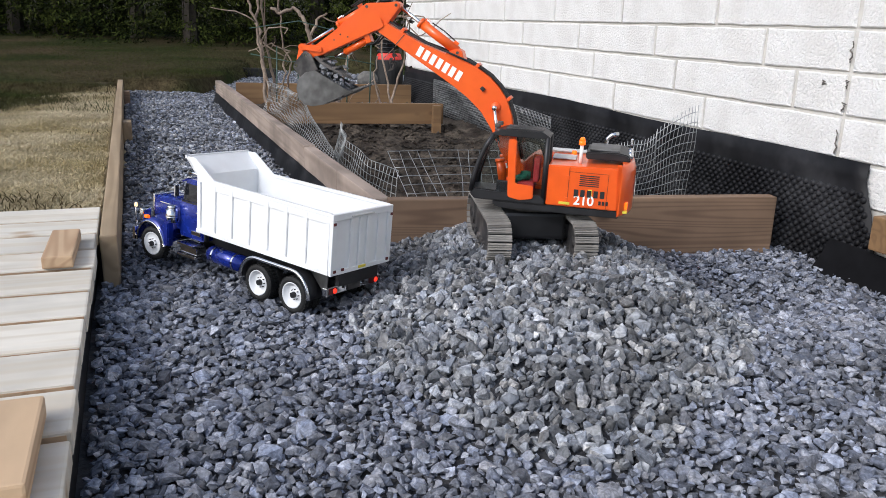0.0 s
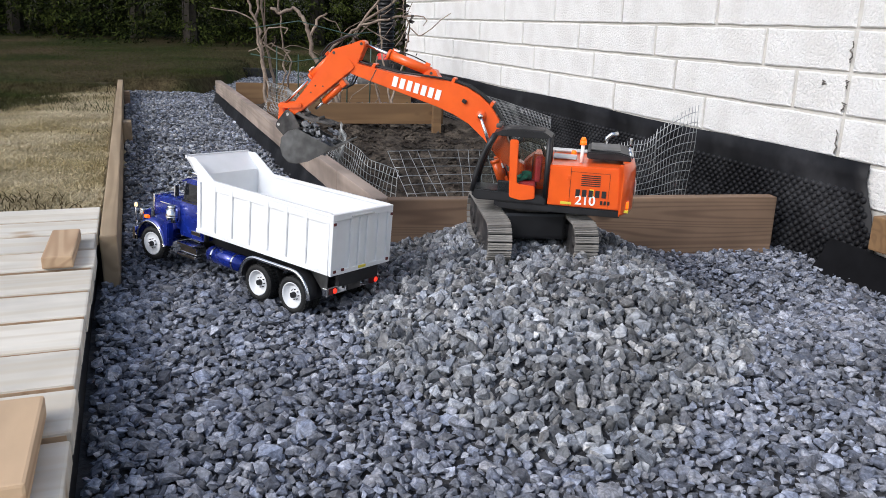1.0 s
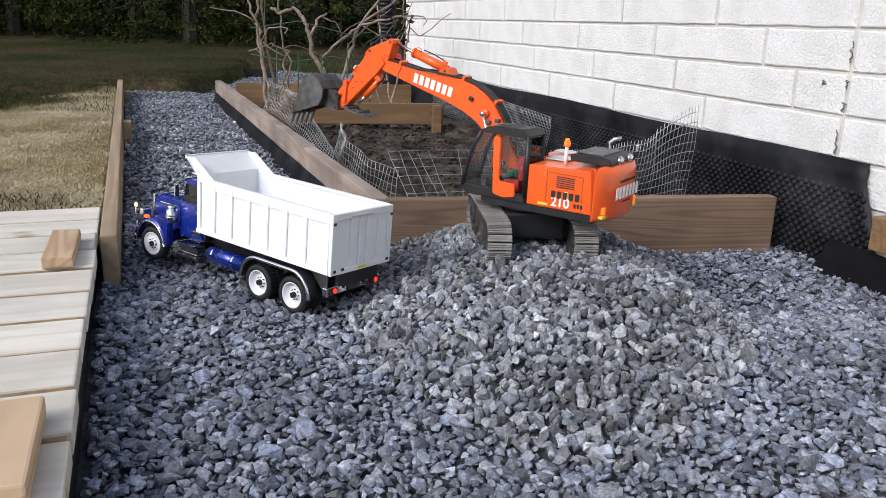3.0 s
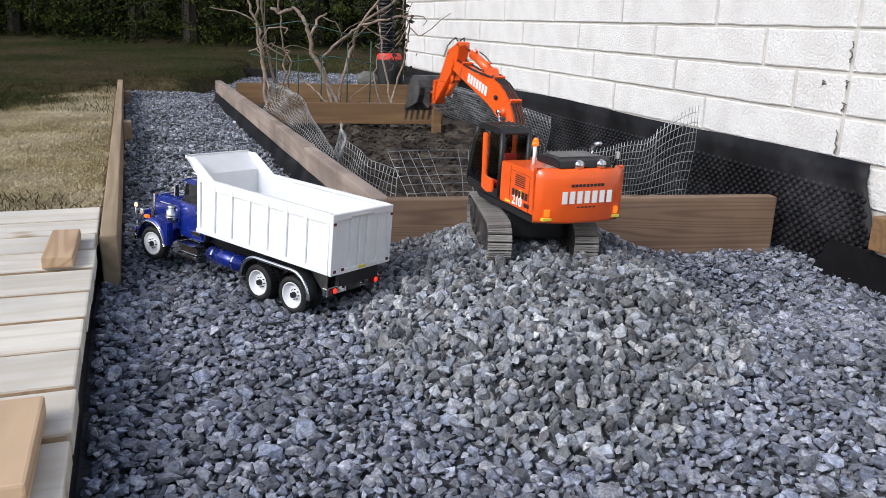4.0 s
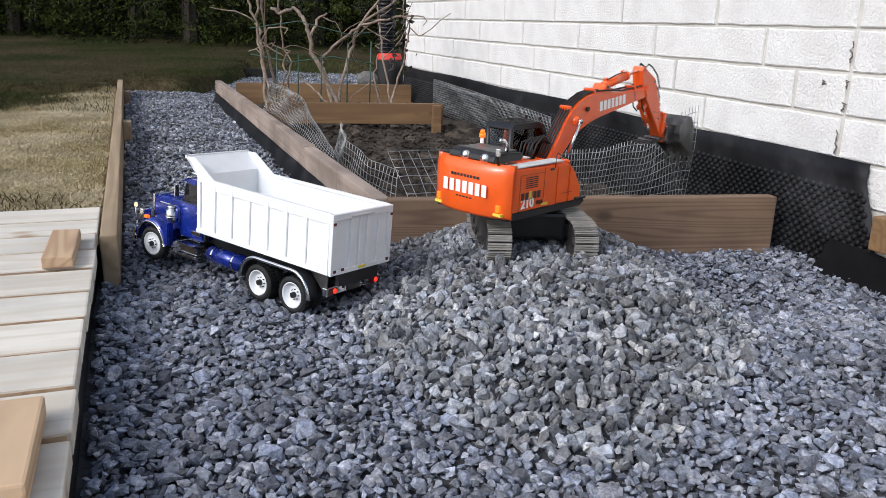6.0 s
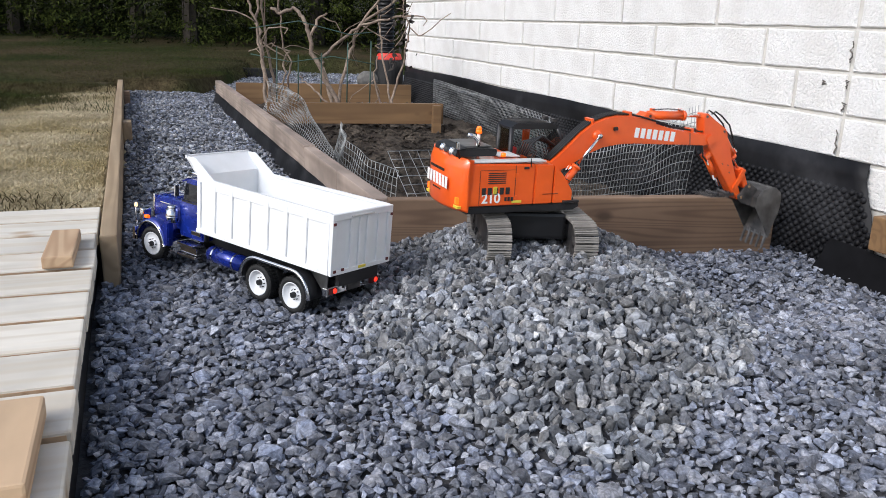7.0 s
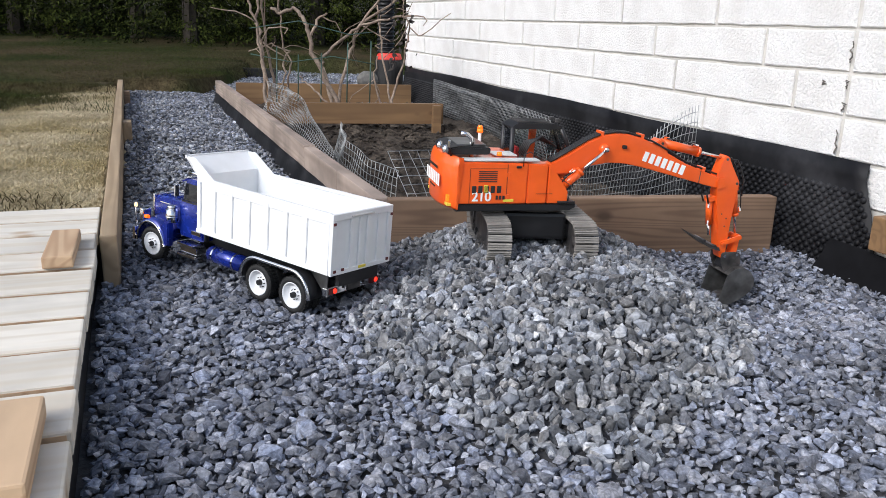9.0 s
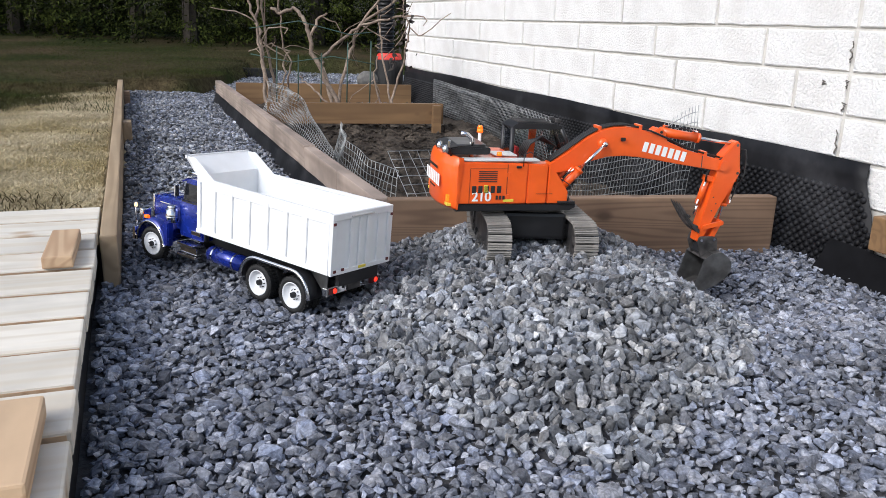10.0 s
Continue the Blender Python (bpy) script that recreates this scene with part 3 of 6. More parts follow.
def wall_cracks():
    w = bpy.data.objects["wall_house"]
    rng = random.Random(31)
    for y0, za, zb in ((0.243, 0.275, 0.345), (0.238, 0.40, 0.425), (0.236, 0.465, 0.49), (0.238, 0.54, 0.60), (0.326, 0.472, 0.484)):
        n = 7
        pts = [(-0.0018, y0 + rng.gauss(0, 0.004), za + (zb - za) * i / n) for i in range(n + 1)]
        v, f = tube(pts, 0.003, 5, 0.6)
        o = raw_mesh("crack", v, f, M_CRACK, w)
        o["label"] = "dark crack in the painted blocks"


M_CRACK = mat("open_crack", (0.17, 0.155, 0.14), 0.95, 0.3, 60, 0)
wall_cracks()


def membrane():
    """Dimpled foundation sheet against the wall; it sags away from the wall towards the far end."""
    m = new("foundation_membrane")
    m.matrix_world = frame_at(WALL0.x, WALL0.y, 0, WALL_AZ)
    tagged(m, "black dimpled plastic foundation membrane against the wall", "membrane", kind="structure")
    V, Fc = [], []
    ny, nz = 90, 10

    def off(y, z):
        return -0.014 - 0.03 * (1 - smooth(-0.12, 0.27, z)) - 0.05 * smooth(1.0, 3.0, y) * (0.26 - z)

    def near_end(z):
        return 0.095 * (1 - smooth(-0.02, 0.26, z))

    for i in range(ny + 1):
        y = 0.10 + 4.7 * i / ny
        top = 0.266 + 0.004 * math.sin(y * 4)
        for j in range(nz + 1):
            z = -0.2 + (top + 0.2) * j / nz
            ye = y - near_end(z) * (1 - i / ny) + (0.004 * math.sin(z * 90) if i == 0 else 0.0)
            V.append((off(y, z), ye, z))
    for i in range(ny):
        for j in range(nz):
            a = i * (nz + 1) + j
            Fc.append((a, a + 1, a + nz + 2, a + nz + 1))
    sheet = raw_mesh("sheet", V, Fc, M_MEMBRANE, m, True)
    so = sheet.modifiers.new("thick", "SOLIDIFY")
    so.thickness = 0.002
    V, Fc = [], []
    pitch = 0.0265
    y, row = 0.03, 0
    while y < 4.75:
        z = -0.10 + (pitch / 2 if row % 2 else 0)
        while z < 0.188:
            if y < 0.115 - near_end(z):
                z += pitch
                continue
            x = off(y, z)
            o = len(V)
            for rr, h in ((0.0105, 0.0), (0.0082, 0.006), (0.005, 0.0082)):
                for k in range(8):
                    t = k * math.pi / 4
                    V.append((x - h, y + rr * math.cos(t), z + rr * math.sin(t)))
            for q in range(2):
                for k in range(8):
                    Fc.append((o + q * 8 + k, o + q * 8 + (k + 1) % 8, o + (q + 1) * 8 + (k + 1) % 8, o + (q + 1) * 8 + k))
            Fc.append(tuple(o + 16 + k for k in range(8)))
            z += pitch
        y += pitch / 2 * 1.15
        row += 1
    d = raw_mesh("dimples", V, Fc, M_MEMBRANE, m, True)
    d["kind"] = "stuff"
    # plain skirt at the near foot of the wall
    V, Fc = [], []
    for i in range(21):
        y = -1.4 + 1.56 * i / 20
        for x, z in ((-0.05, 0.035 + 0.02 * smooth(-0.1, 0.6, y)), (-0.075, -0.01), (-0.125, -0.075), (-0.2, -0.12)):
            V.append((x, y, z))
    for i in range(20):
        for j in range(3):
            a = i * 4 + j
            Fc.append((a, a + 1, a + 5, a + 4))
    raw_mesh("skirt", V, Fc, M_SKIRT, m, True)


membrane()
st = mesh_ob("wood_step", box(-0.075, -0.016, -0.30, 0.0, 0.05, 0.145, 0.004), M_OCHRE)
st.matrix_world = frame_at(WALL0.x, WALL0.y, 0, WALL_AZ)
tagged(st, "ochre wooden beam end beside the house wall", "wood beam")

# ---- raised bed ----


def raised_bed():
    soil_v, soil_f = [], []
    nx, ny = 60, 90
    for j in range(ny + 1):
        for i in range(nx + 1):
            s, n = 4.6 * j / ny, 0.02 + 1.3 * i / nx
            p = BED0 + BED_D * s + BED_N * n
            z = -0.06 + 0.055 * smooth(0.8, 2.6, s) + 0.04 * noise.noise(p * 5) + 0.03 * noise.noise(p * 14)
            soil_v.append((p.x, p.y, z))
    for j in range(ny):
        for i in range(nx):
            a = j * (nx + 1) + i
            soil_f.append((a, a + 1, a + nx + 2, a + nx + 1))
    tagged(raw_mesh("soil_bed", soil_v, soil_f, M_SOIL, None, True), "bare brown garden soil inside the bed frame", "soil", kind="structure")
    pl = []
    rng = random.Random(8)
    for _ in range(5200):
        s, n = rng.uniform(0.05, 2.6), rng.uniform(0.05, 1.15)
        p = BED0 + BED_D * s + BED_N * n
        z = -0.06 + 0.055 * smooth(0.8, 2.6, s) + 0.04 * noise.noise(p * 5) + 0.03 * noise.noise(p * 14)
        pl.append((p.x, p.y, z, 0.004 + 0.02 * rng.random() ** 2.5))
    scatter("soil_clods", pl, M_SOIL, "crumbled clods of dark garden soil", "soil")
    # long side of the frame, with a joint between two planks
    e = new("bed_frame")
    e.matrix_world = frame_at(BED0.x, BED0.y, 0, BED_AZ)
    tagged(e, "weathered timber side of the raised bed", "garden bed frame", kind="structure")
    for a, b in ((0.0, 0.47), (0.472, 1.02), (1.022, 2.6), (2.602, 4.5)):
        part("plank", box(-0.024, 0.024, a, b, 0.012, 0.122 + RNG.uniform(-0.003, 0.003), 0.006), M_BEDWOOD, e)
    V, Fc = [], []
    for i in range(91):
        y = 0.04 + 4.4 * i / 90
        wob = 0.008 * noise.noise(Vector((y * 3, 0, 0))) + 0.005 * noise.noise(Vector((y * 11, 3, 0)))
        for x, z in ((-0.026, 0.036 + wob * 0.4), (-0.032 + wob * 0.3, 0.015), (-0.045 + wob, -0.03), (-0.06 + wob, -0.08)):
            V.append((x, y, z))
    for i in range(90):
        for j in range(3):
            a = i * 4 + j
            Fc.append((a, a + 1, a + 5, a + 4))
    li = raw_mesh("liner", V, Fc, M_MEMBRANE, e, True)
    li["label"] = "black plastic liner below the planks"
    li.modifiers.new("thick", "SOLIDIFY").thickness = 0.003
    f = mesh_ob("front_plank", box(0.0, 1.20, 0, 0.045, -0.08, 0.131, 0.004), M_BROWN)
    f.matrix_world = frame_at(-0.158, 2.236, 0, -10.0)
    tagged(f, "brown impregnated timber plank across the bed's front", "garden bed frame", kind="structure")
    b = new("cross_plank")
    b.matrix_world = frame_at(-1.02, 4.62, 0.034, -12)
    tagged(b, "ochre timber board across the bed with a short post", "garden bed frame", kind="structure")
    part("plank", box(0.0, 1.02, 0, 0.04, 0.0, 0.118, 0.003), M_OCHRE, b)
    part("post", box(0.95, 1.0, -0.05, -0.002, -0.13, 0.112, 0.003), M_OCHRE, b)
    b = new("cross_plank")
    b.matrix_world = frame_at(-1.55, 6.0, 0.05, -12)
    tagged(b, "ochre timber board across the far part of the bed", "garden bed frame", kind="structure")
    part("plank", box(0.0, 1.30, 0, 0.04, -0.06, 0.098, 0.003), M_OCHRE, b)


M_BEDWOOD = wood("grey_brown_bed_wood", (0.37, 0.295, 0.245), (0.23, 0.18, 0.145), along=1, grain=60)
stains(M_BEDWOOD, 5.0, 0.7)
stains(M_BROWN, 3.0, 0.78)
stains(M_PALE, 3.5, 0.88, 1.03)
stains(M_MEMBRANE, 4.0, 0.6, 1.3)
stains(M_SOIL, 6.0, 0.6, 1.3)
raised_bed()

# ---- hedge and distance ----


def conifer(x, y, h, seed, low, count):
    """Trunk and drooping sprays; the sprays start at the height low and get coarser towards the top."""
    rng = random.Random(seed)
    z0 = lawn_z(x, y) - 0.1
    t = new("conifer_tree")
    t.location = (x, y, z0)
    tagged(t, "dark green conifer in the hedge behind the lawn", "tree", "hedge trees")
    v, f = tube([(0, 0, 0), (0.03, 0.02, h * 0.5), (0, 0, h)], 0.13, 7, 0.15)
    raw_mesh("trunk", v, f, M_BARK, t)
    V, Fc = [], []
    for _ in range(count):
        near = rng.random() < 0.62
        zz = low + (1.9 * rng.random() if near else (h - low) * rng.random())
        R = (1 - zz / h) * 1.7 + 0.2
        a = rng.uniform(0, 6.28)
        d = Vector((math.cos(a), math.sin(a), 0))
        rad = R * rng.uniform(0.3, 1.0)
        big = 1.0 if zz < 2.4 else 3.0
        c = d * rad + Vector((0, 0, zz - 0.18 * rad))
        for _ in range(28):
            k = rng.uniform(-0.35, 0.2) * big ** 0.5
            q = c + d * k + Vector((rng.gauss(0, 0.07 * big), rng.gauss(0, 0.07 * big), rng.gauss(0, 0.04 * big) - 0.25 * max(0, k)))
            u = (d * rng.uniform(0.3, 1.0) + Vector((rng.gauss(0, 0.5), rng.gauss(0, 0.5), rng.gauss(-0.45, 0.3)))).normalized() * rng.uniform(0.04, 0.09) * big
            s = u.cross(Vector((rng.gauss(0, 1), rng.gauss(0, 1), 1))).normalized() * 0.011 * big
            o = len(V)
            V += [q - s, q + s, q + u]
            Fc += [(o, o + 1, o + 2)]
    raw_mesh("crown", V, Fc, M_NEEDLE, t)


# crowns rise far out of view, made tall to keep sky light off the lawn
for i in range(17):
    conifer(-15.5 + i * 1.05 + RNG.uniform(-0.3, 0.3), 12.9 + RNG.uniform(-0.6, 0.6), RNG.uniform(6.5, 9.0), 100 + i, RNG.uniform(0.16, 0.42), 520)
# two taller rows added behind the hedge to darken its gaps
for i in range(12):
    conifer(-17.5 + i * 1.75 + RNG.uniform(-0.4, 0.4), 16.4 + RNG.uniform(-0.6, 0.8), RNG.uniform(8.0, 11.0), 200 + i, 0.1, 330)
for i in range(10):
    conifer(-19.0 + i * 2.3, 19.5 + RNG.uniform(-0.6, 0.8), RNG.uniform(9.0, 12.0), 300 + i, 0.0, 330)

# ---- vehicle materials ----
M_ORANGE = mat("orange_gloss_paint", (0.84, 0.115, 0.008), 0.32, 0.06, 30, 0.05, coat=0.3, second=(0.78, 0.10, 0.01), mscale=12)
M_BLACK = mat("satin_black_plastic", (0.014, 0.014, 0.016), 0.45, 0.3, 40, 0.1)
M_DARKSTEEL = mat("dark_worn_steel", (0.045, 0.044, 0.045), 0.5, 0.35, 50, 0.25, metal=0.5, second=(0.13, 0.12, 0.115), mscale=22)
M_GREYSTEEL = mat("dusty_grey_steel", (0.17, 0.17, 0.17), 0.42, 0.3, 45, 0.2, metal=0.6, second=(0.09, 0.088, 0.085), mscale=18)
M_SHOE = mat("dusty_track_steel", (0.36, 0.34, 0.31), 0.7, 0.4, 60, 0.3, metal=0.2, second=(0.17, 0.16, 0.145), mscale=30, objrand=0.18)
M_CHROME = mat("chrome", (0.75, 0.75, 0.76), 0.12, 0.05, 20, 0, metal=1.0)
M_WHITEPAINT = mat("white_gloss_paint", (0.82, 0.83, 0.84), 0.35, 0.04, 30, 0.03, coat=0.2, second=(0.78, 0.79, 0.79), mscale=8)
M_BLUE = mat("metallic_blue_paint", (0.012, 0.035, 0.32), 0.25, 0.15, 60, 0.03, metal=0.35, coat=0.6, second=(0.01, 0.02, 0.2), mscale=9)
M_RUBBER = mat("tyre_rubber", (0.012, 0.012, 0.012), 0.75, 0.3, 50, 0.2)
M_RIM = mat("white_rim", (0.74, 0.75, 0.76), 0.4, 0.08, 40, 0)
M_LETTER = mat("white_lettering", (0.88, 0.88, 0.86), 0.4, 0.03, 30, 0)
M_BLACKMARK = mat("black_marking", (0.02, 0.02, 0.02), 0.5, 0.1, 30, 0)
M_YELLOW = mat("yellow_strip", (0.75, 0.62, 0.06), 0.4, 0.08, 30, 0)
M_PALEGREY = mat("pale_grey_deck_panel", (0.6, 0.6, 0.58), 0.5, 0.15, 40, 0.1)
M_AMBER = glow("amber_lamp", (1.0, 0.15, 0.006), 0.9)
M_REDLAMP = glow("red_tail_lamp", (1.0, 0.035, 0.015), 1.1)
M_HEADLAMP = glow("warm_lamp", (1.0, 0.72, 0.35), 1.2)
M_GLASS = glass("cab_glass", (0.90, 0.92, 0.92))
M_HOSE = mat("rubber_hose", (0.012, 0.012, 0.013), 0.55, 0.2, 40, 0)
M_SEATRED = mat("red_seat_cloth", (0.5, 0.03, 0.03), 0.7, 0.15, 60, 0)
M_DOLLGREEN = mat("green_cloth", (0.02, 0.16, 0.09), 0.8, 0.2, 60, 0)


def lettering(text, size, material, parent, m, depth=0.0006, name="number"):
    cu = bpy.data.curves.new("lettering", "FONT")
    cu.body, cu.size, cu.extrude = text, size, depth
    cu.align_x, cu.align_y = "CENTER", "CENTER"
    cu.offset = size * 0.02
    ob = bpy.data.objects.new("lettering", cu)
    scene.collection.objects.link(ob)
    dg = bpy.context.evaluated_depsgraph_get()
    me = bpy.data.meshes.new_from_object(ob.evaluated_get(dg))
    bpy.data.objects.remove(ob)
    me.materials.clear()
    me.materials.append(material)
    o = new(name, me)
    o.parent = parent
    o.matrix_local = m
    return o


def bars(parent, material, m, length, height, count, name="logo_bar", slant=0.0):
    """A brand mark as a row of plain upright bars, on the local xy plane of m."""
    w = length / count
    bm = bmesh.new()
    for i in range(count):
        x0 = -length / 2 + i * w + w * 0.17
        x1 = x0 + w * 0.66
        box(x0, x1, -height / 2, height / 2, -0.0003, 0.0007, bm=bm)
    o = part(name, bm, material, parent)
    o.matrix_local = m
    return o


# ---- excavator ----
EXC = Matrix.Translation((0.2077, 1.9487, 0.15)) @ Matrix.Rotation(radians(0.8), 4, "X") @ Matrix.Rotation(radians(1.1), 4, "Y")
SWING = ((0, -77.5), (0.5, -79.2), (1, -79.5), (2.2, -79.5), (2.5, -71.9), (2.7, -65.8), (3.8, -30.3), (4, -23.7), (4.5, -6.8), (5, 10.0), (5.5, 26.7), (5.7, 33.2),
         (6.4, 55.5), (6.8, 64.0), (7, 68.3), (7.25, 73.5), (7.5, 76.0), (10, 76.0))
BOOM = ((0, 41.5), (0.5, 33.1), (0.95, 26.4), (2.5, 26.6), (3.8, 26.2), (4.5, 25.0), (5.5, 22.6), (5.7, 22.0), (6.1, 19.8), (6.8, 12.5), (7, 7.6), (7.5, -0.2), (8, -6.3), (8.5, -4.6), (9, -4.4), (9.5, 0.4), (10, 1.2))
ARM = ((0, -24.0), (0.5, -31.5), (0.95, -38.9), (2.1, -38.9), (2.5, -40.5), (4.5, -41.5), (5.7, -45.5), (6.8, -49.5), (7.0, -50.5), (7.5, -69.7), (8, -73.7), (8.5, -72.4), (9, -78.5), (9.5, -84.6), (10, -101.2))
CURL = ((0, -154.5), (1.0, -158.7), (1.2, -150), (1.5, -112), (1.8, -79), (2.1, -45), (2.4, -21), (2.7, -18), (5.7, -22), (6.8, -54), (7, -57), (7.5, -56), (8, -72), (8.5, -98), (9, -105), (9.5, -106), (10, -106))
BOOM_FOOT = (0.028, 0.135)
BOOM_LEN = 0.484
ARM_CYL_BASE = (0.298, 0.087)
BOOM_CYL_END = (0.1436, 0.061)
BOOM_CYL_BASE = (0.062, 0.088)
ARM_TOP = (-0.057, 0.023)
BUCKET_CYL_BASE = (0.012, 0.047)
IDLER = (0.165, 0.0)
HINGE = (0.20, -0.002)


def value(rows, t):
    """The rows' value at t, gliding."""
    if t <= rows[0][0]:
        return rows[0][1]
    for (a, va), (b, vb) in zip(rows, rows[1:]):
        if t <= b:
            return va + (vb - va) * (t - a) / (b - a)
    return rows[-1][1]


def eased(rows, t):
    return sum(value(rows, t + d) for d in (-0.08, -0.04, 0, 0.04, 0.08)) / 5


def turn(p, deg):
    c, s = math.cos(radians(deg)), math.sin(radians(deg))
    return (p[0] * c - p[1] * s, p[0] * s + p[1] * c)


def joints(t):
    """Poses of the moving parts at t seconds, in the excavator's space, and the joints in the plane of the arm."""
    az, b, a, c = (eased(r, t) for r in (SWING, BOOM, ARM, CURL))
    house = pose(0, 0, 0, 0, 0, -az)
    d = turn((BOOM_LEN, 0), b)
    pin = (BOOM_FOOT[0] + d[0], BOOM_FOOT[1] + d[1])

    def on_boom(p):
        q = turn(p, b)
        return (BOOM_FOOT[0] + q[0], BOOM_FOOT[1] + q[1])

    def on_arm(p):
        q = turn(p, a)
        return (pin[0] + q[0], pin[1] + q[1])

    hinge = on_arm(HINGE)
    q = turn((-0.012, 0.034), c)
    ear = (hinge[0] + q[0], hinge[1] + q[1])
    # the idler swings so that its end stays one link's length from the bucket's ear
    idl = on_arm(IDLER)
    L1, L2 = 0.047, 0.046
    vx, vy = ear[0] - idl[0], ear[1] - idl[1]
    dist = min(max(math.hypot(vx, vy), 0.012), L1 + L2 - 0.001)
    base = math.atan2(vy, vx)
    ca = (L1 * L1 + dist * dist - L2 * L2) / (2 * L1 * dist)
    ang = base + math.acos(max(-1, min(1, ca)))
    link = (idl[0] + L1 * math.cos(ang), idl[1] + L1 * math.sin(ang))

    def at(p, deg, x=0.0):
        return house @ pose(x, p[0], p[1], deg, 0, 0)

    def aim(p, q):
        return math.degrees(math.atan2(q[1] - p[1], q[0] - p[0]))

    bce, acb, acr, bcb = on_boom(BOOM_CYL_END), on_boom(ARM_CYL_BASE), on_arm(ARM_TOP), on_arm(BUCKET_CYL_BASE)
    out = {"house": house @ pose(0, 0, -0.009, 0, 0, 0), "boom": at(BOOM_FOOT, b), "arm": at(pin, a), "bucket": at(hinge, c), "idler": at(idl, aim(idl, link)), "link": at(link, aim(link, ear)),
           "arm_barrel": at(acb, aim(acb, acr)), "arm_rod": at(acr, aim(acr, acb)), "bucket_barrel": at(bcb, aim(bcb, link)), "bucket_rod": at(link, aim(link, bcb))}
    for k, x in (("l", -0.033), ("r", 0.033)):
        out["boom_barrel_" + k] = at(BOOM_CYL_BASE, aim(BOOM_CYL_BASE, bce), x)
        out["boom_rod_" + k] = at(bce, aim(bce, BOOM_CYL_BASE), x)
    return out


def rounded(profile, r, n=4):
    """The profile's corners rounded off with n points each."""
    out = []
    m = len(profile)
    for i in range(m):
        p, a, b = (Vector(profile[k % m]) for k in (i, i - 1, i + 1))
        d1, d2 = a - p, b - p
        k = min(r, d1.length * 0.45, d2.length * 0.45)
        s, e = p + d1.normalized() * k, p + d2.normalized() * k
        for j in range(n + 1):
            t = j / n
            out.append(tuple(s * (1 - t) ** 2 + p * 2 * t * (1 - t) + e * t ** 2))
    return out


def excavator():
    P = {}
    ex = new("excavator")
    ex.matrix_world = EXC
    tagged(ex, "orange radio-controlled model excavator standing on the gravel heap", "toy excavator")
    # undercarriage
    CH = pose(0, 0, 0, 0, 0, 6)
    for side in (-1, 1):
        x = side * 0.100
        tr = part("track", extrude(rounded([(-0.168, -0.015), (-0.15, -0.052), (0.15, -0.052), (0.168, -0.015), (0.168, 0.0), (0.12, 0.026), (-0.12, 0.026), (-0.168, 0.0)], 0.012), -0.016, 0.016, 0.003), M_DARKSTEEL, ex,
                  "dark steel track frame with dusty shoes")
        tr.matrix_local = CH @ Matrix.Translation((x, 0, 0))
        for yy in (-0.14, 0.14):
            bm = cyl(0.039, (-0.02, yy, -0.012), (0.02, yy, -0.012), seg=24, bevel=0.003)
            cyl(0.014, (-0.024, yy, -0.012), (0.024, yy, -0.012), seg=14, bevel=0.002, bm=bm)
            part("sprocket", bm, M_DARKSTEEL, tr)
        for k in range(6):
            yy = -0.1 + 0.04 * k
            part("roller", cyl(0.011, (-0.022, yy, -0.044), (0.022, yy, -0.044), seg=12, bevel=0.002), M_DARKSTEEL, tr)
        # shoes round the loop
        R, S = 0.0445, 0.140
        n = 48
        per = 4 * S + 2 * math.pi * R
        shoe = box(-0.0275, 0.0275, -0.0076, 0.0076, 0, 0.003)
        box(-0.0275, 0.0275, -0.0066, -0.0046, 0.003, 0.0068, bm=shoe)
        box(-0.0275, 0.0275, -0.0006, 0.0012, 0.003, 0.0055, bm=shoe)
        box(-0.0275, 0.0275, 0.0042, 0.0058, 0.003, 0.0055, bm=shoe)
        first = None
        for i in range(n):
            s = per * i / n
            if s < 2 * S:
                y, z, an = -S + s, R, 0
            elif s < 2 * S + math.pi * R:
                th = (s - 2 * S) / R
                y, z, an = S + R * math.sin(th), R * math.cos(th), -math.degrees(th)
            elif s < 4 * S + math.pi * R:
                y, z, an = S - (s - 2 * S - math.pi * R), -R, 180
            else:
                th = (s - 4 * S - math.pi * R) / R
                y, z, an = -S - R * math.sin(th), -R * math.cos(th), 180 - math.degrees(th)
            if first is None:
                o = part("shoe", shoe, M_SHOE, tr)
                first = o.data
            else:
                o = new("shoe", first)
                o.parent = tr
            o.matrix_local = pose(0, y, z - 0.012, an, 0, 0)
    bm = box(-0.075, 0.075, -0.085, 0.085, -0.022, 0.042, 0.008)
    box(-0.09, 0.09, 0.03, 0.075, -0.02, 0.016, 0.004, bm=bm)
    box(-0.09, 0.09, -0.075, -0.03, -0.02, 0.016, 0.004, bm=bm)
    o = part("car_body", bm, M_BLACK, ex, "black centre frame between the tracks")
    o.matrix_local = CH
    part("turntable", cyl(0.075, (0, 0, 0.040), (0, 0, 0.056), seg=32, bevel=0.002), M_DARKSTEEL, ex)

    # upper house
    ho = P["house"] = part("house", extrude(rounded([(-0.212, 0.081), (-0.049, 0.081), (-0.049, 0.174), (-0.212, 0.178)], 0.003, 2), -0.110, 0.110, 0.0025), M_ORANGE, ex, "glossy orange upper body")
    part("base_frame", extrude([(-0.215, 0.063), (0.06, 0.063), (0.075, 0.070), (0.075, 0.0795), (-0.215, 0.0795)], -0.108, 0.108, 0.002), M_BLACK, ho, "black base frame")
    part("side_cover", extrude(rounded([(-0.0485, 0.081), (0.0, 0.081), (0.0, 0.172), (-0.0485, 0.174)], 0.003, 2), 0.030, 0.110, 0.0025), M_ORANGE, ho)
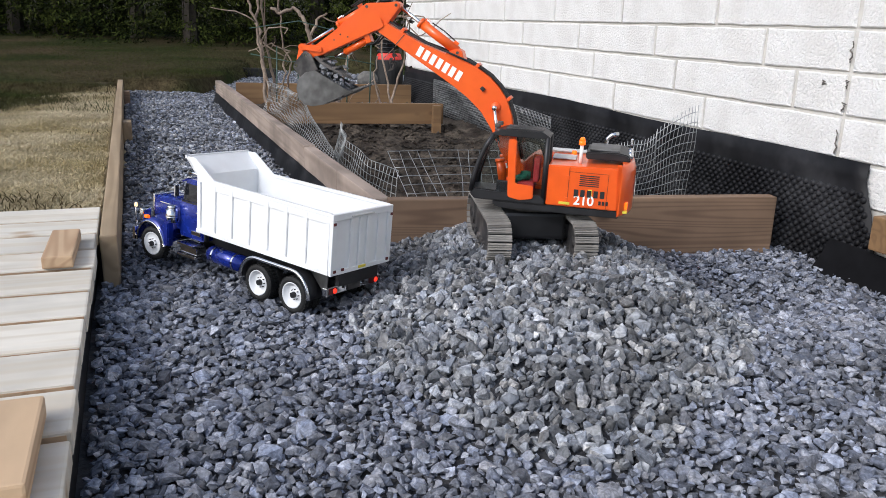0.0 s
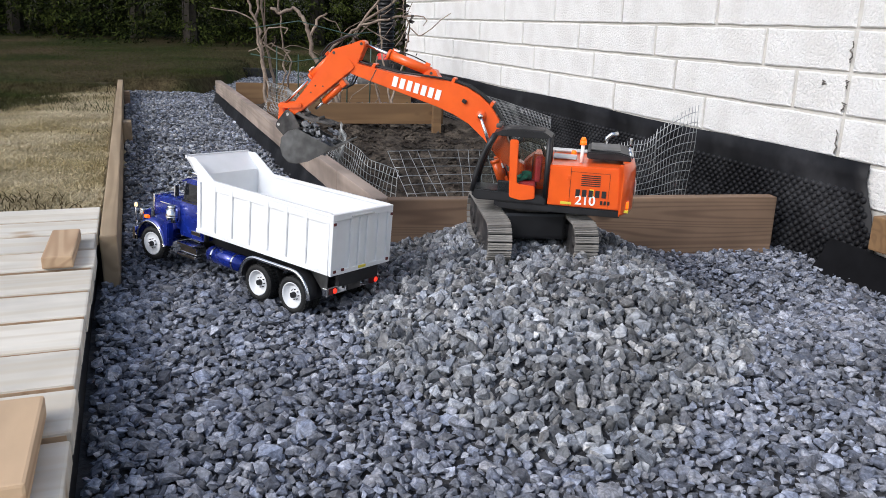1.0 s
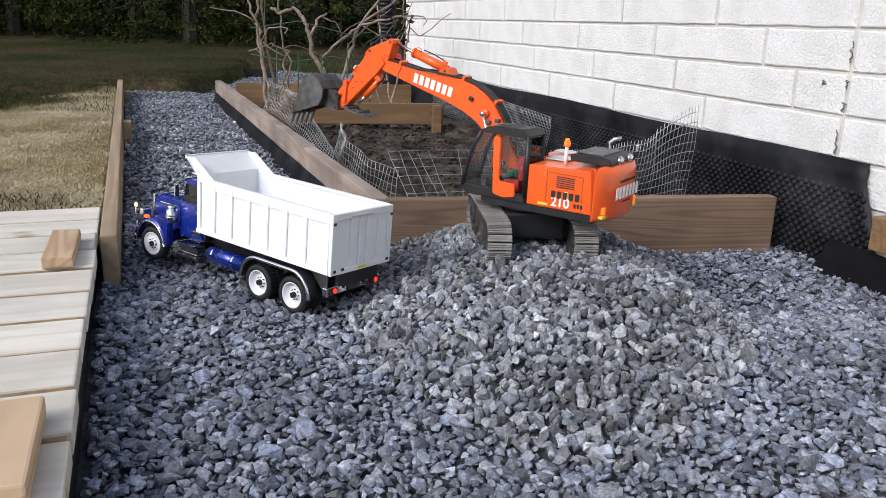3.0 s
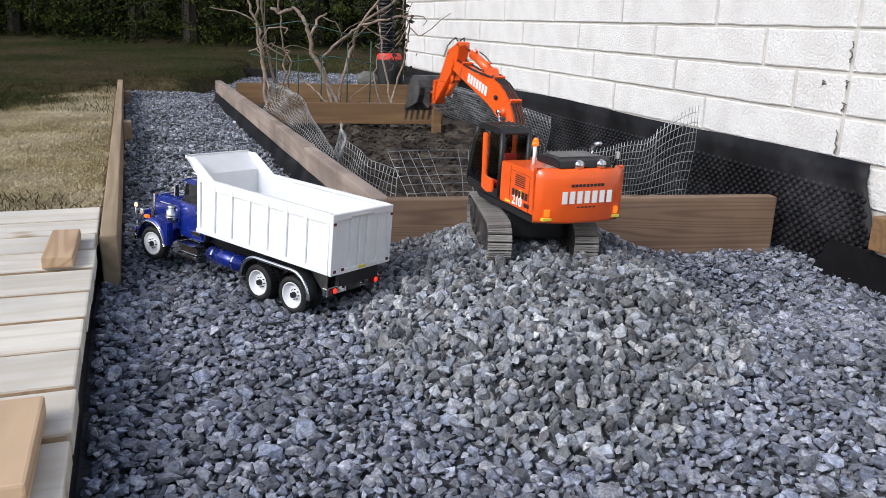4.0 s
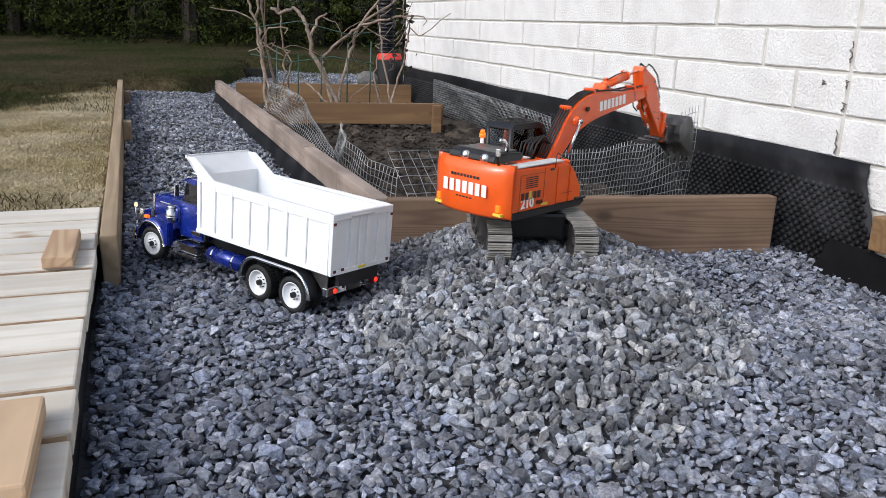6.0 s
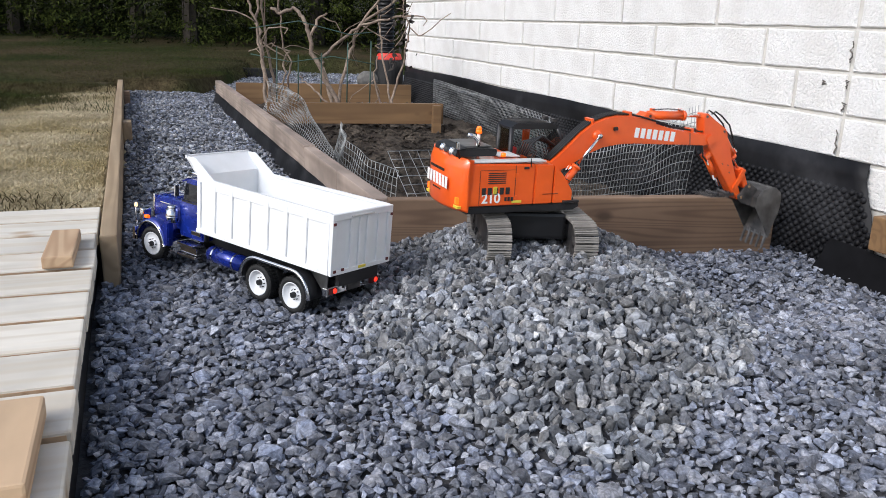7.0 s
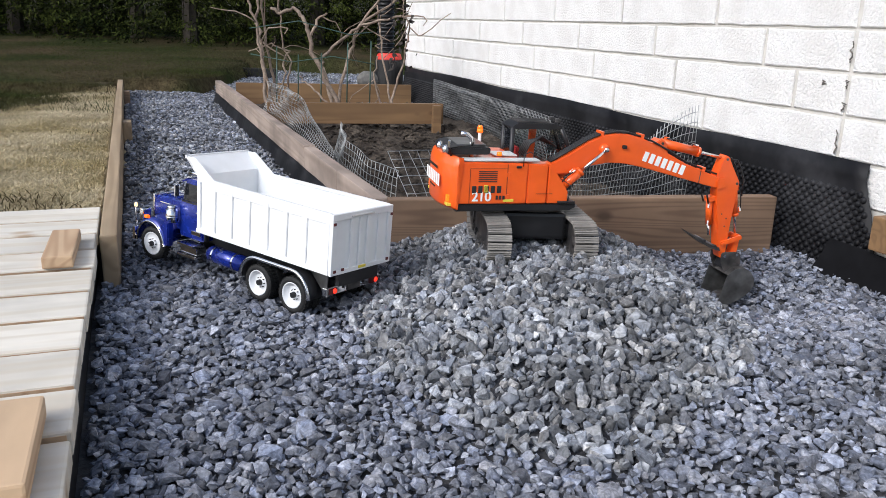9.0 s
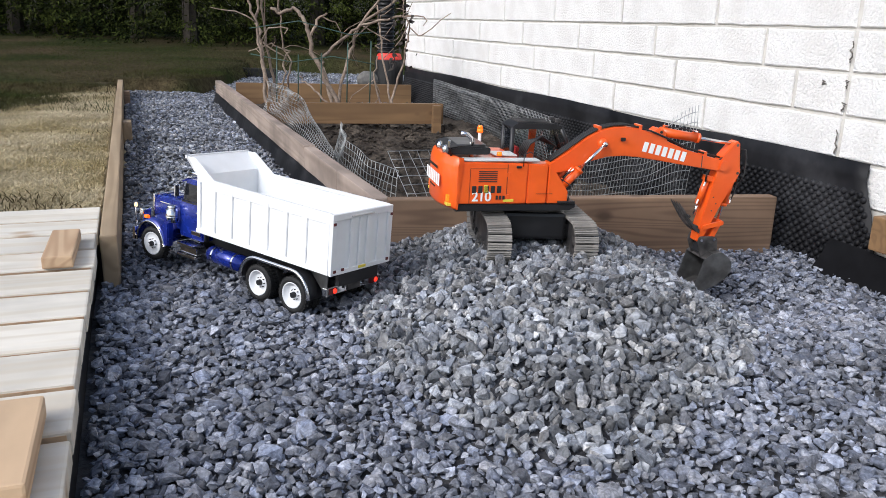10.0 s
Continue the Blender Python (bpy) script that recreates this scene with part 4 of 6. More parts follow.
    part("centre_cover", box(-0.031, 0.0295, -0.0485, -0.012, 0.081, 0.150, 0.002), M_ORANGE, ho)
    part("front_box", extrude(rounded([(0.002, 0.081), (0.053, 0.081), (0.053, 0.108), (0.024, 0.150), (0.002, 0.170)], 0.004, 2), 0.030, 0.110, 0.002), M_ORANGE, ho)
    # counterweight with a bowed back
    bm = bmesh.new()
    ring = []
    for i in range(13):
        x = -0.112 + 0.224 * i / 12
        ring.append((x, -0.246 + 0.030 * (abs(x) / 0.112) ** 2.6))
    prof = ((0.068, 0.004), (0.074, 0.0), (0.165, 0.0), (0.182, 0.005), (0.187, 0.013))
    cols = []
    for x, y in ring:
        cols.append([bm.verts.new((x, y + dy, z)) for z, dy in prof] + [bm.verts.new((x, -0.2135, 0.187)), bm.verts.new((x, -0.2135, 0.068))])
    for a, b in zip(cols, cols[1:]):
        for k in range(7):
            bm.faces.new((a[k], b[k], b[(k + 1) % 7], a[(k + 1) % 7]))
    bm.faces.new(cols[0])
    bm.faces.new(cols[-1][::-1])
    bmesh.ops.recalc_face_normals(bm, faces=bm.faces)
    cw = part("counterweight", bm, M_ORANGE, ho, "orange counterweight with white mark bars", True)
    for f in cw.data.polygons:
        f.use_smooth = len(f.vertices) == 4 and abs(f.normal.x) < 0.9
    FACE = Matrix(((1, 0, 0, 0), (0, 0, -1, 0), (0, 1, 0, 0), (0, 0, 0, 1)))           # text plane facing the rear
    bars(ho, M_LETTER, Matrix.Translation((0.001, -0.2464, 0.127)) @ FACE, 0.132, 0.027, 7)
    bars(ho, M_BLACKMARK, Matrix.Translation((0.0, -0.2464, 0.153)) @ FACE, 0.085, 0.006, 9, "small_writing_bar")
    bars(ho, M_BLACKMARK, Matrix.Translation((0.0, -0.2464, 0.105)) @ FACE, 0.05, 0.003, 5, "small_writing_bar")
    for x in (-0.0875, 0.0875):
        part("tail_lamp", box(x - 0.0055, x + 0.0055, -0.2345, -0.225, 0.083, 0.099, 0.0015), M_AMBER, ho, "lit amber tail lamp")
        part("lamp_strip", box(x - 0.011, x + 0.011, -0.2345, -0.224, 0.074, 0.0805, 0.0008), M_YELLOW, ho, "yellow reflector strip")
    # engine lid
    lid = part("engine_lid", extrude(rounded([(-0.232, 0.187), (-0.13, 0.187), (-0.128, 0.203), (-0.2, 0.207), (-0.226, 0.202)], 0.006), -0.066, 0.070, 0.004), M_BLACK, ho, "black engine lid")
    part("lid_top", box(-0.052, 0.055, -0.205, -0.136, 0.2055, 0.2085, 0.002), M_GREYSTEEL, lid)
    for x in (-0.016, 0.040):
        bm = cyl(0.011, (x, -0.236, 0.193), (x, -0.222, 0.195), seg=18, bevel=0.003)
        part("work_lamp", bm, M_CHROME, ho, "chrome work lamp", True)
    part("deck_panel", box(0.072, 0.106, -0.205, -0.02, 0.1785, 0.1815, 0.001), M_PALEGREY, ho, "pale grey top panel")
    part("deck_panel", box(-0.03, 0.03, -0.105, -0.05, 0.1765, 0.1795, 0.001), M_PALEGREY, ho, "pale grey top panel")
    # beacons, exhaust, handrail
    part("beacon_pole", cyl(0.0042, (-0.064, -0.118, 0.176), (-0.064, -0.118, 0.219), seg=12), M_LETTER, ho, "white pole", True)
    bm = cyl(0.0078, (-0.064, -0.118, 0.219), (-0.064, -0.118, 0.228), 0.0072, 16)
    cyl(0.0072, (-0.064, -0.118, 0.228), (-0.064, -0.118, 0.236), 0.0045, 16, bm=bm)
    part("beacon", bm, M_AMBER, ho, "lit amber beacon", True)
    bm = cyl(0.0062, (0.0355, -0.0966, 0.179), (0.0355, -0.0966, 0.188), 0.0055, 14)
    part("beacon", bm, M_AMBER, ho, "small lit amber beacon", True)
    v, f = tube([(0.052, -0.17, 0.178), (0.052, -0.17, 0.212), (0.052, -0.172, 0.222), (0.053, -0.182, 0.231), (0.054, -0.198, 0.234)], 0.0052, 10)
    raw_mesh("exhaust", v, f, M_CHROME, ho, True)["label"] = "chrome exhaust stack"
    v, f = tube([(0.075, -0.222, 0.18), (0.078, -0.230, 0.205), (0.078, -0.228, 0.213)], 0.003, 8)
    raw_mesh("mirror_stem", v, f, M_BLACK, ho, True)
    part("mirror", box(0.073, 0.083, -0.234, -0.228, 0.205, 0.222, 0.002), M_CHROME, ho)
    # side details: louvres, seams, marks
    for s in (-1, 1):
        x = s * 0.1103
        for k in range(6):
            z = 0.132 + 0.0046 * k
            part("louvre", box(x - 0.0008, x + 0.0008, -0.166, -0.122, z, z + 0.0022, 0.0004), M_BLACKMARK, ho)
        part("panel_seam", box(x - 0.0004, x + 0.0004, -0.0985, -0.0977, 0.083, 0.173), M_BLACKMARK, ho)
        for y0, y1, z0, z1 in ((-0.186, -0.0977, 0.1625, 0.1631), (-0.1864, -0.1858, 0.083, 0.1625), (-0.2125, -0.2119, 0.083, 0.176)):
            part("panel_seam", box(x - 0.0004, x + 0.0004, y0, y1, z0, z1), M_BLACKMARK, ho)
        for z in (0.098, 0.149):
            part("panel_hinge", box(x - 0.001, x + 0.001, -0.0985, -0.091, z - 0.005, z + 0.005, 0.0006), M_ORANGE, ho)
        if s > 0:
            part("panel_latch", box(x - 0.001, x + 0.003, -0.078, -0.066, 0.164, 0.169, 0.001), M_BLACK, ho, "black latch")
            part("small_writing_bar", box(x - 0.0004, x + 0.0006, -0.026, 0.014, 0.1035, 0.1045), M_BLACKMARK, ho)
            v, f = tube([(0.112, -0.062, 0.168), (0.112, -0.062, 0.196), (0.104, -0.045, 0.200), (0.100, -0.01, 0.182)], 0.0011, 6)
            raw_mesh("handrail", v, f, M_BLACK, ho, True)
            v, f = tube([(0.113, 0.052, 0.086), (0.113, 0.060, 0.122), (0.106, 0.045, 0.132), (0.095, 0.012, 0.150)], 0.0011, 6)
            raw_mesh("handrail", v, f, M_BLACK, ho, True)
        SIDE = Matrix(((0, 0, s, s * 0.1108), (s, 0, 0, 0), (0, 1, 0, 0), (0, 0, 0, 1)))
        bars(ho, M_BLACKMARK, Matrix.Translation((0, -0.146, 0.115)) @ SIDE, 0.074, 0.016, 5)
        part("mark_flash", box(x - 0.001, x + 0.0012, -0.152, -0.143, 0.108, 0.125, 0.0003), M_YELLOW, ho)
        lettering("210", 0.031, M_LETTER, ho, Matrix.Translation((0, -0.135 if s < 0 else -0.157, 0.0975)) @ SIDE)
        bars(ho, M_BLACKMARK, Matrix.Translation((0, -0.1795 if s < 0 else -0.1125, 0.096)) @ SIDE, 0.024, 0.009, 3, "small_writing_bar")
        part("warning_strip", box(x - 0.0006, x + 0.0008, -0.104 if s < 0 else -0.105, -0.079 if s < 0 else -0.08, 0.086, 0.092, 0.0003), M_YELLOW, ho)
    part("step_bracket", box(0.104, 0.116, 0.028, 0.07, 0.082, 0.087, 0.001), M_BLACK, ho)
    # cab
    X0, X1 = -0.112, -0.034
    side = [(-0.046, 0.082), (0.118, 0.082), (0.130, 0.104), (0.113, 0.172), (0.084, 0.232), (0.066, 0.244), (-0.030, 0.244), (-0.046, 0.234)]
    cab = part("cab", extrude(rounded([(-0.046, 0.0795), (0.118, 0.0795), (0.129, 0.090), (0.1285, 0.106), (-0.046, 0.100)], 0.004), X0, X1, 0.003), M_BLACK, ho, "black operator cab with clear panes and orange door frame")
    part("cab_roof", extrude(rounded([(-0.048, 0.236), (-0.03, 0.247), (0.062, 0.247), (0.086, 0.236), (0.08, 0.232), (-0.046, 0.232)], 0.005), X0 - 0.001, X1 + 0.001, 0.003), M_BLACK, cab)
    for k in range(5):
        xx = X0 + 0.012 + 0.0135 * k
        part("roof_slat", box(xx - 0.0015, xx + 0.0015, -0.03, 0.055, 0.2475, 0.2505, 0.0006), M_DARKSTEEL, cab)

    def pillar(pts, x):
        v, f = tube([(x, y, z) for y, z in pts], 0.0062, 8)
        raw_mesh("pillar", v, f, M_BLACK, cab, True)

    for x in (X0 + 0.004, X1 - 0.004):
        pillar([(0.1275, 0.098), (0.122, 0.135), (0.111, 0.172), (0.098, 0.205), (0.082, 0.234)], x)
        pillar([(-0.043, 0.095), (-0.043, 0.236)], x)
    # orange door frame: upright strip and lower panel
    dx0, dx1 = X0 - 0.0035, X0 + 0.002
    part("door_frame", extrude(rounded([(0.046, 0.226), (0.026, 0.226), (0.024, 0.124), (-0.018, 0.122), (-0.020, 0.092), (0.012, 0.086), (0.040, 0.092)], 0.006), dx0, dx1, 0.0015), M_ORANGE, cab, "orange door frame")
    panes = (("side_pane", [(-0.040, 0.124), (0.024, 0.126), (0.024, 0.232), (-0.040, 0.232)]), ("side_pane", [(0.046, 0.100), (0.126, 0.104), (0.111, 0.172), (0.082, 0.232), (0.046, 0.232)]))
    for nm, pr in panes:
        part(nm, extrude(pr, X0 + 0.0005, X0 + 0.0017), M_GLASS, cab).visible_shadow = False
        part(nm, extrude(pr, X1 - 0.0017, X1 - 0.0005), M_GLASS, cab).visible_shadow = False
    bm = bmesh.new()
    pr = [(0.127, 0.104), (0.111, 0.172), (0.083, 0.234)]
    for (ya, za), (yb, zb) in zip(pr, pr[1:]):
        vs = [bm.verts.new(c) for c in ((X0 + 0.006, ya, za), (X1 - 0.006, ya, za), (X1 - 0.006, yb, zb), (X0 + 0.006, yb, zb))]
        bm.faces.new(vs)
    bmesh.ops.solidify(bm, geom=bm.faces, thickness=0.001)
    part("windscreen", bm, M_GLASS, cab).visible_shadow = False
    part("rear_pane", box(X0 + 0.008, X1 - 0.008, -0.0455, -0.0445, 0.128, 0.23), M_GLASS, cab).visible_shadow = False
    part("rear_panel", box(X0 + 0.004, X1 - 0.004, -0.046, -0.042, 0.098, 0.128, 0.001), M_BLACK, cab)
    bm = box(-0.098, -0.056, -0.018, 0.022, 0.100, 0.128, 0.005)
    box(-0.096, -0.058, -0.028, -0.014, 0.128, 0.185, 0.005, bm=bm)
    part("seat", bm, M_SEATRED, cab, "red operator seat")
    # operator doll as a plain torso with two arms reaching forward
    bm = box(-0.088, -0.066, -0.008, 0.018, 0.128, 0.150, 0.009)
    cyl(0.006, (-0.092, 0.0, 0.142), (-0.094, 0.042, 0.120), seg=10, bm=bm)
    cyl(0.006, (-0.06, 0.0, 0.142), (-0.058, 0.042, 0.120), seg=10, bm=bm)
    part("operator_doll", bm, M_DOLLGREEN, cab, "plain green operator doll on the seat", True)
    part("console", box(-0.10, -0.092, 0.04, 0.07, 0.1, 0.126, 0.003), M_BLACK, cab)
    # work lamps on the roof front
    for x in (X0 + 0.02, X1 - 0.015):
        part("roof_lamp", box(x - 0.006, x + 0.006, 0.07, 0.082, 0.2475, 0.257, 0.002), M_DARKSTEEL, cab)
    # hoses looping from the house to the boom
    for k in range(5):
        x = -0.02 + 0.010 * k
        v, f = tube([(x, -0.03, 0.176), (x * 1.1, -0.018, 0.205), (x * 0.9, 0.012, 0.212 + 0.003 * k), (x * 0.7, 0.05, 0.200)], 0.0024, 6)
        raw_mesh("hose", v, f, M_HOSE, ho, True)

    # boom
    prof = [(-0.013, 0.0), (-0.008, -0.011), (0.004, -0.014), (0.060, -0.006), (0.112, 0.016), (0.160, 0.028), (0.205, 0.029), (0.251, 0.024), (0.354, 0.006), (0.470, -0.014), (0.484, -0.013), (0.492, -0.004),
            (0.490, 0.007), (0.474, 0.014), (0.436, 0.024), (0.372, 0.042), (0.318, 0.064), (0.312, 0.082), (0.304, 0.094), (0.292, 0.097), (0.282, 0.090), (0.270, 0.086),
            (0.240, 0.095), (0.205, 0.101), (0.170, 0.100), (0.135, 0.092), (0.100, 0.073), (0.055, 0.040), (0.010, 0.013), (-0.006, 0.011)]
    bo = P["boom"] = part("boom", extrude(prof, -0.019, 0.019, 0.0018), M_ORANGE, ex, "orange bent boom with white mark bars")
    for s in (-1, 1):
        bm = bmesh.new()
        bmesh.ops.create_uvsphere(bm, u_segments=16, v_segments=10, radius=0.0125)
        bmesh.ops.transform(bm, verts=bm.verts, matrix=Matrix.Translation((s * 0.0195, BOOM_CYL_END[0], BOOM_CYL_END[1])) @ Matrix.Diagonal((0.75, 1, 1, 1)))
        part("pin_boss", bm, M_ORANGE, bo, "", True)
        for p, r in ((ARM_CYL_BASE, 0.0035), ((BOOM_LEN, 0.0), 0.0042), (BOOM_CYL_END, 0.004)):
            o = s * (0.0285 if p == BOOM_CYL_END else 0.0202)
            part("pin", cyl(r, (o - s * 0.002, *p), (o + s * 0.0008, *p), seg=12), M_DARKSTEEL, bo)
        SIDE = Matrix(((0, 0, s, s * 0.0195), (s, 0, 0, 0), (0, 1, 0, 0), (0, 0, 0, 1)))
        m = Matrix.Translation((0, 0.312, 0.038)) @ SIDE @ Matrix.Rotation(radians(-13.5 * s), 4, "Z")
        bars(bo, M_LETTER, m, 0.128, 0.0245, 7)
        part("boom_lamp", box(s * 0.0225 - 0.004, s * 0.0225 + 0.004, 0.190, 0.201, 0.066, 0.075, 0.002), M_BLACK, bo)
        part("weld_seam", box(s * 0.0193 - 0.0004, s * 0.0193 + 0.0004, 0.4185, 0.4205, -0.004, 0.027), M_DARKSTEEL, bo)
    for k in range(4):
        x = -0.012 + 0.008 * k
        pts = [(x, 0.012, 0.018), (x, 0.055, 0.047), (x, 0.100, 0.0785), (x, 0.135, 0.0965), (x, 0.172, 0.104), (x, 0.206, 0.105), (x, 0.243, 0.098), (x, 0.272, 0.089)]
        if k in (0, 3):
            xs = x * 1.85
            pts = [(x, 0.012, 0.018), (x, 0.055, 0.047), (x, 0.100, 0.0785), (x, 0.135, 0.0965), (x, 0.172, 0.104), (x, 0.206, 0.105), (x, 0.243, 0.098), (xs, 0.270, 0.090), (xs, 0.318, 0.071), (x, 0.372, 0.047), (x, 0.436, 0.029), (x, 0.474, 0.02)]
        v, f = tube(pts, 0.0026, 6)
        raw_mesh("hose", v, f, M_HOSE, bo, True)
    for y, z in ((0.135, 0.0945), (0.243, 0.0965), (0.43, 0.028)):
        part("hose_clamp", box(-0.016, 0.016, y - 0.004, y + 0.004, z - 0.003, z + 0.008, 0.001), M_ORANGE, bo)

    # arm
    prof = [(0.209, -0.002), (0.205, -0.010), (0.170, -0.015), (0.040, -0.013), (0.0, -0.012), (-0.023, -0.008), (-0.062, 0.014), (-0.067, 0.022), (-0.062, 0.030), (-0.036, 0.038), (-0.004, 0.050), (0.010, 0.055), (0.022, 0.052),
            (0.111, 0.026), (0.190, 0.008), (0.205, 0.006)]
    ar = P["arm"] = part("arm", extrude(prof, -0.0165, 0.0165, 0.0016), M_ORANGE, ex, "orange dipper arm")
    for s in (-1, 1):
        for p in ((0.0, 0.0), ARM_TOP, BUCKET_CYL_BASE, (0.12, 0.006), (0.10, 0.012), (0.085, 0.0)):
            r = 0.0036 if p in ((0.0, 0.0), ARM_TOP, BUCKET_CYL_BASE) else 0.0018
            part("pin", cyl(r, (s * 0.015, *p), (s * 0.0178, *p), seg=12), M_DARKSTEEL, ar)
        part("cheek", extrude(rounded([(-0.012, -0.012), (0.014, -0.014), (0.014, 0.012), (-0.012, 0.012)], 0.006), s * 0.0215 - 0.0015, s * 0.0215 + 0.0015, 0.0008), M_ORANGE, ar)
    # thumb: its cylinder under the arm and dark tines
    part("thumb_cylinder", cyl(0.0085, (0, 0.040, -0.024), (0, 0.112, -0.029), seg=16, bevel=0.0015), M_ORANGE, ar, "orange thumb cylinder", True)
    part("thumb_rod", cyl(0.0036, (0, 0.112, -0.029), (0, 0.140, -0.031), seg=10), M_CHROME, ar, "", True)
    part("thumb_bracket", box(-0.012, 0.012, 0.034, 0.048, -0.032, -0.012, 0.002), M_ORANGE, ar)
    part("thumb_fitting", cyl(0.0022, (0.009, 0.05, -0.031), (0.009, 0.062, -0.033), seg=8), M_LETTER, ar)
    part("thumb_fitting", cyl(0.0022, (0.009, 0.098, -0.036), (0.009, 0.110, -0.038), seg=8), M_LETTER, ar)
    for k in range(4):
        x = -0.021 + 0.014 * k
        pr = [(0.184, -0.012), (0.176, -0.030), (0.160, -0.052), (0.137, -0.076), (0.120, -0.092), (0.114, -0.096), (0.131, -0.073), (0.153, -0.050), (0.167, -0.030), (0.174, -0.014)]
        part("thumb_tine", extrude(pr, x - 0.002, x + 0.002, 0.0006), M_DARKSTEEL, ar, "dark curved thumb tine")
    bm = cyl(0.004, (-0.024, 0.168, -0.026), (0.024, 0.168, -0.026), seg=10)
    cyl(0.004, (-0.024, 0.145, -0.056), (0.024, 0.145, -0.056), seg=10, bm=bm)
    part("thumb_bar", bm, M_DARKSTEEL, ar)
    for s in (-1, 1):
        v, f = tube([(s * 0.010, -0.05, 0.040), (s * 0.013, -0.050, 0.052), (s * 0.013, -0.028, 0.062), (s * 0.013, 0.01, 0.070), (s * 0.012, 0.05, 0.062)], 0.0022, 6)
        raw_mesh("hose", v, f, M_HOSE, ar, True)
        v, f = tube([(s * 0.013, -0.02, -0.006), (s * 0.015, 0.0, -0.026), (s * 0.014, 0.028, -0.038), (s * 0.012, 0.05, -0.034)], 0.0022, 6)
        raw_mesh("hose", v, f, M_HOSE, ar, True)

    # linkage
    bm = bmesh.new()
    for s in (-1, 1):
        extrude(rounded([(-0.008, -0.006), (0.053, -0.006), (0.053, 0.006), (-0.008, 0.006)], 0.005), s * 0.020 - 0.002, s * 0.020 + 0.002, bm=bm)
    cyl(0.0035, (-0.023, 0.047, 0), (0.023, 0.047, 0), seg=12, bm=bm)
    cyl(0.0035, (-0.023, 0.0, 0), (0.023, 0.0, 0), seg=12, bm=bm)
    P["idler"] = part("idler_link", bm, M_ORANGE, ex)
    P["link"] = part("bucket_link", extrude(rounded([(-0.007, -0.008), (0.052, -0.008), (0.052, 0.008), (-0.007, 0.008)], 0.006), -0.013, 0.013, 0.002), M_ORANGE, ex)

    # bucket
    k = 0.93
    shell = [(0.046, 0.018), (0.024, 0.036), (0.014, 0.060), (0.020, 0.085), (0.036, 0.105), (0.057, 0.113), (0.080, 0.106), (0.106, 0.086), (0.130, 0.056), (0.156, 0.020)]
    shell = [(a * k, b * k) for a, b in shell]
    inner = []
    for i, p in enumerate(shell):
        a, b = Vector(shell[max(0, i - 1)]), Vector(shell[min(len(shell) - 1, i + 1)])
        d = (b - a).normalized()
        inner.append((p[0] + d.y * 0.003, p[1] - d.x * 0.003))
    cen = Vector((0.08, 0.055))
    if (Vector(inner[4]) - cen).length > (Vector(shell[4]) - cen).length:
        inner = [(2 * p[0] - q[0], 2 * p[1] - q[1]) for p, q in zip(shell, inner)]
    W = 0.044
    bu = P["bucket"] = part("bucket", extrude(shell + inner[::-1], -W, W), M_DARKSTEEL, ex, "dark worn steel digging bucket")
    for s in (-1, 1):
        part("side_plate", extrude(shell, s * (W + 0.0015) - 0.0015, s * (W + 0.0015) + 0.0015, 0.0006), M_GREYSTEEL, bu, "dusty grey steel side plate")
        part("ear", extrude(rounded([(-0.008, -0.010), (0.012, -0.008), (0.044, 0.018), (0.040, 0.040), (0.012, 0.056), (-0.019, 0.042), (-0.019, 0.028)], 0.006), s * 0.0245 - 0.002, s * 0.0245 + 0.002, 0.0008), M_DARKSTEEL, bu)
    part("coupler", box(-0.020, 0.020, 0.006, 0.034, 0.010, 0.046, 0.004), M_BLACK, bu, "black quick coupler")
    bm = cyl(0.004, (-0.028, 0, 0), (0.028, 0, 0), seg=12)
    cyl(0.004, (-0.028, -0.012, 0.034), (0.028, -0.012, 0.034), seg=12, bm=bm)
    part("bucket_pin", bm, M_CHROME, bu)
    lip = Vector(shell[-1])
    d = (Vector((0.182 * k, -0.012 * k)) - lip)
    part("cutting_edge", extrude([tuple(lip + Vector((-0.012, 0.012))), tuple(lip + Vector((-0.008, 0.016))), tuple(lip + Vector((0.004, -0.001))), tuple(lip + Vector((0.001, -0.004)))], -W - 0.003, W + 0.003), M_GREYSTEEL, bu)
    for i in range(5):
        x = -W + 0.004 + (2 * W - 0.008) * i / 4
        a, b, c = lip + Vector((-0.004, 0.008)), lip + Vector((-0.008, 0.002)), lip + d
        bm = extrude([tuple(a), tuple(b), tuple(c + Vector((-0.001, -0.001))), tuple(c + Vector((0.001, 0.0015)))], x - 0.0035, x + 0.0035, 0.0006)
        part("tooth", bm, M_GREYSTEEL, bu, "worn steel tooth")

    # cylinders; each barrel and rod points along local y
    def barrel(name, r, length):
        bm = cyl(r, (0, 0.004, 0), (0, length, 0), seg=20, bevel=0.0015)
        cyl(r * 1.15, (0, length - 0.008, 0), (0, length, 0), seg=20, bevel=0.001, bm=bm)
        cyl(r * 0.75, (-r, 0, 0), (r, 0, 0), seg=14, bm=bm)
        b = part(name, bm, M_ORANGE, ex, "", True)
        for f in b.data.polygons:
            f.use_smooth = len(f.vertices) == 4
        part("port", box(-0.004, 0.004, length - 0.02, length - 0.008, r * 0.8, r + 0.006, 0.001), M_ORANGE, b)
        part("port", box(-0.004, 0.004, 0.012, 0.024, r * 0.8, r + 0.006, 0.001), M_ORANGE, b)
        for x in (-0.006, 0.006):
            part("fitting", cyl(0.0019, (x, length - 0.024, r + 0.004), (x, length - 0.012, r + 0.004), seg=8), M_LETTER, b)
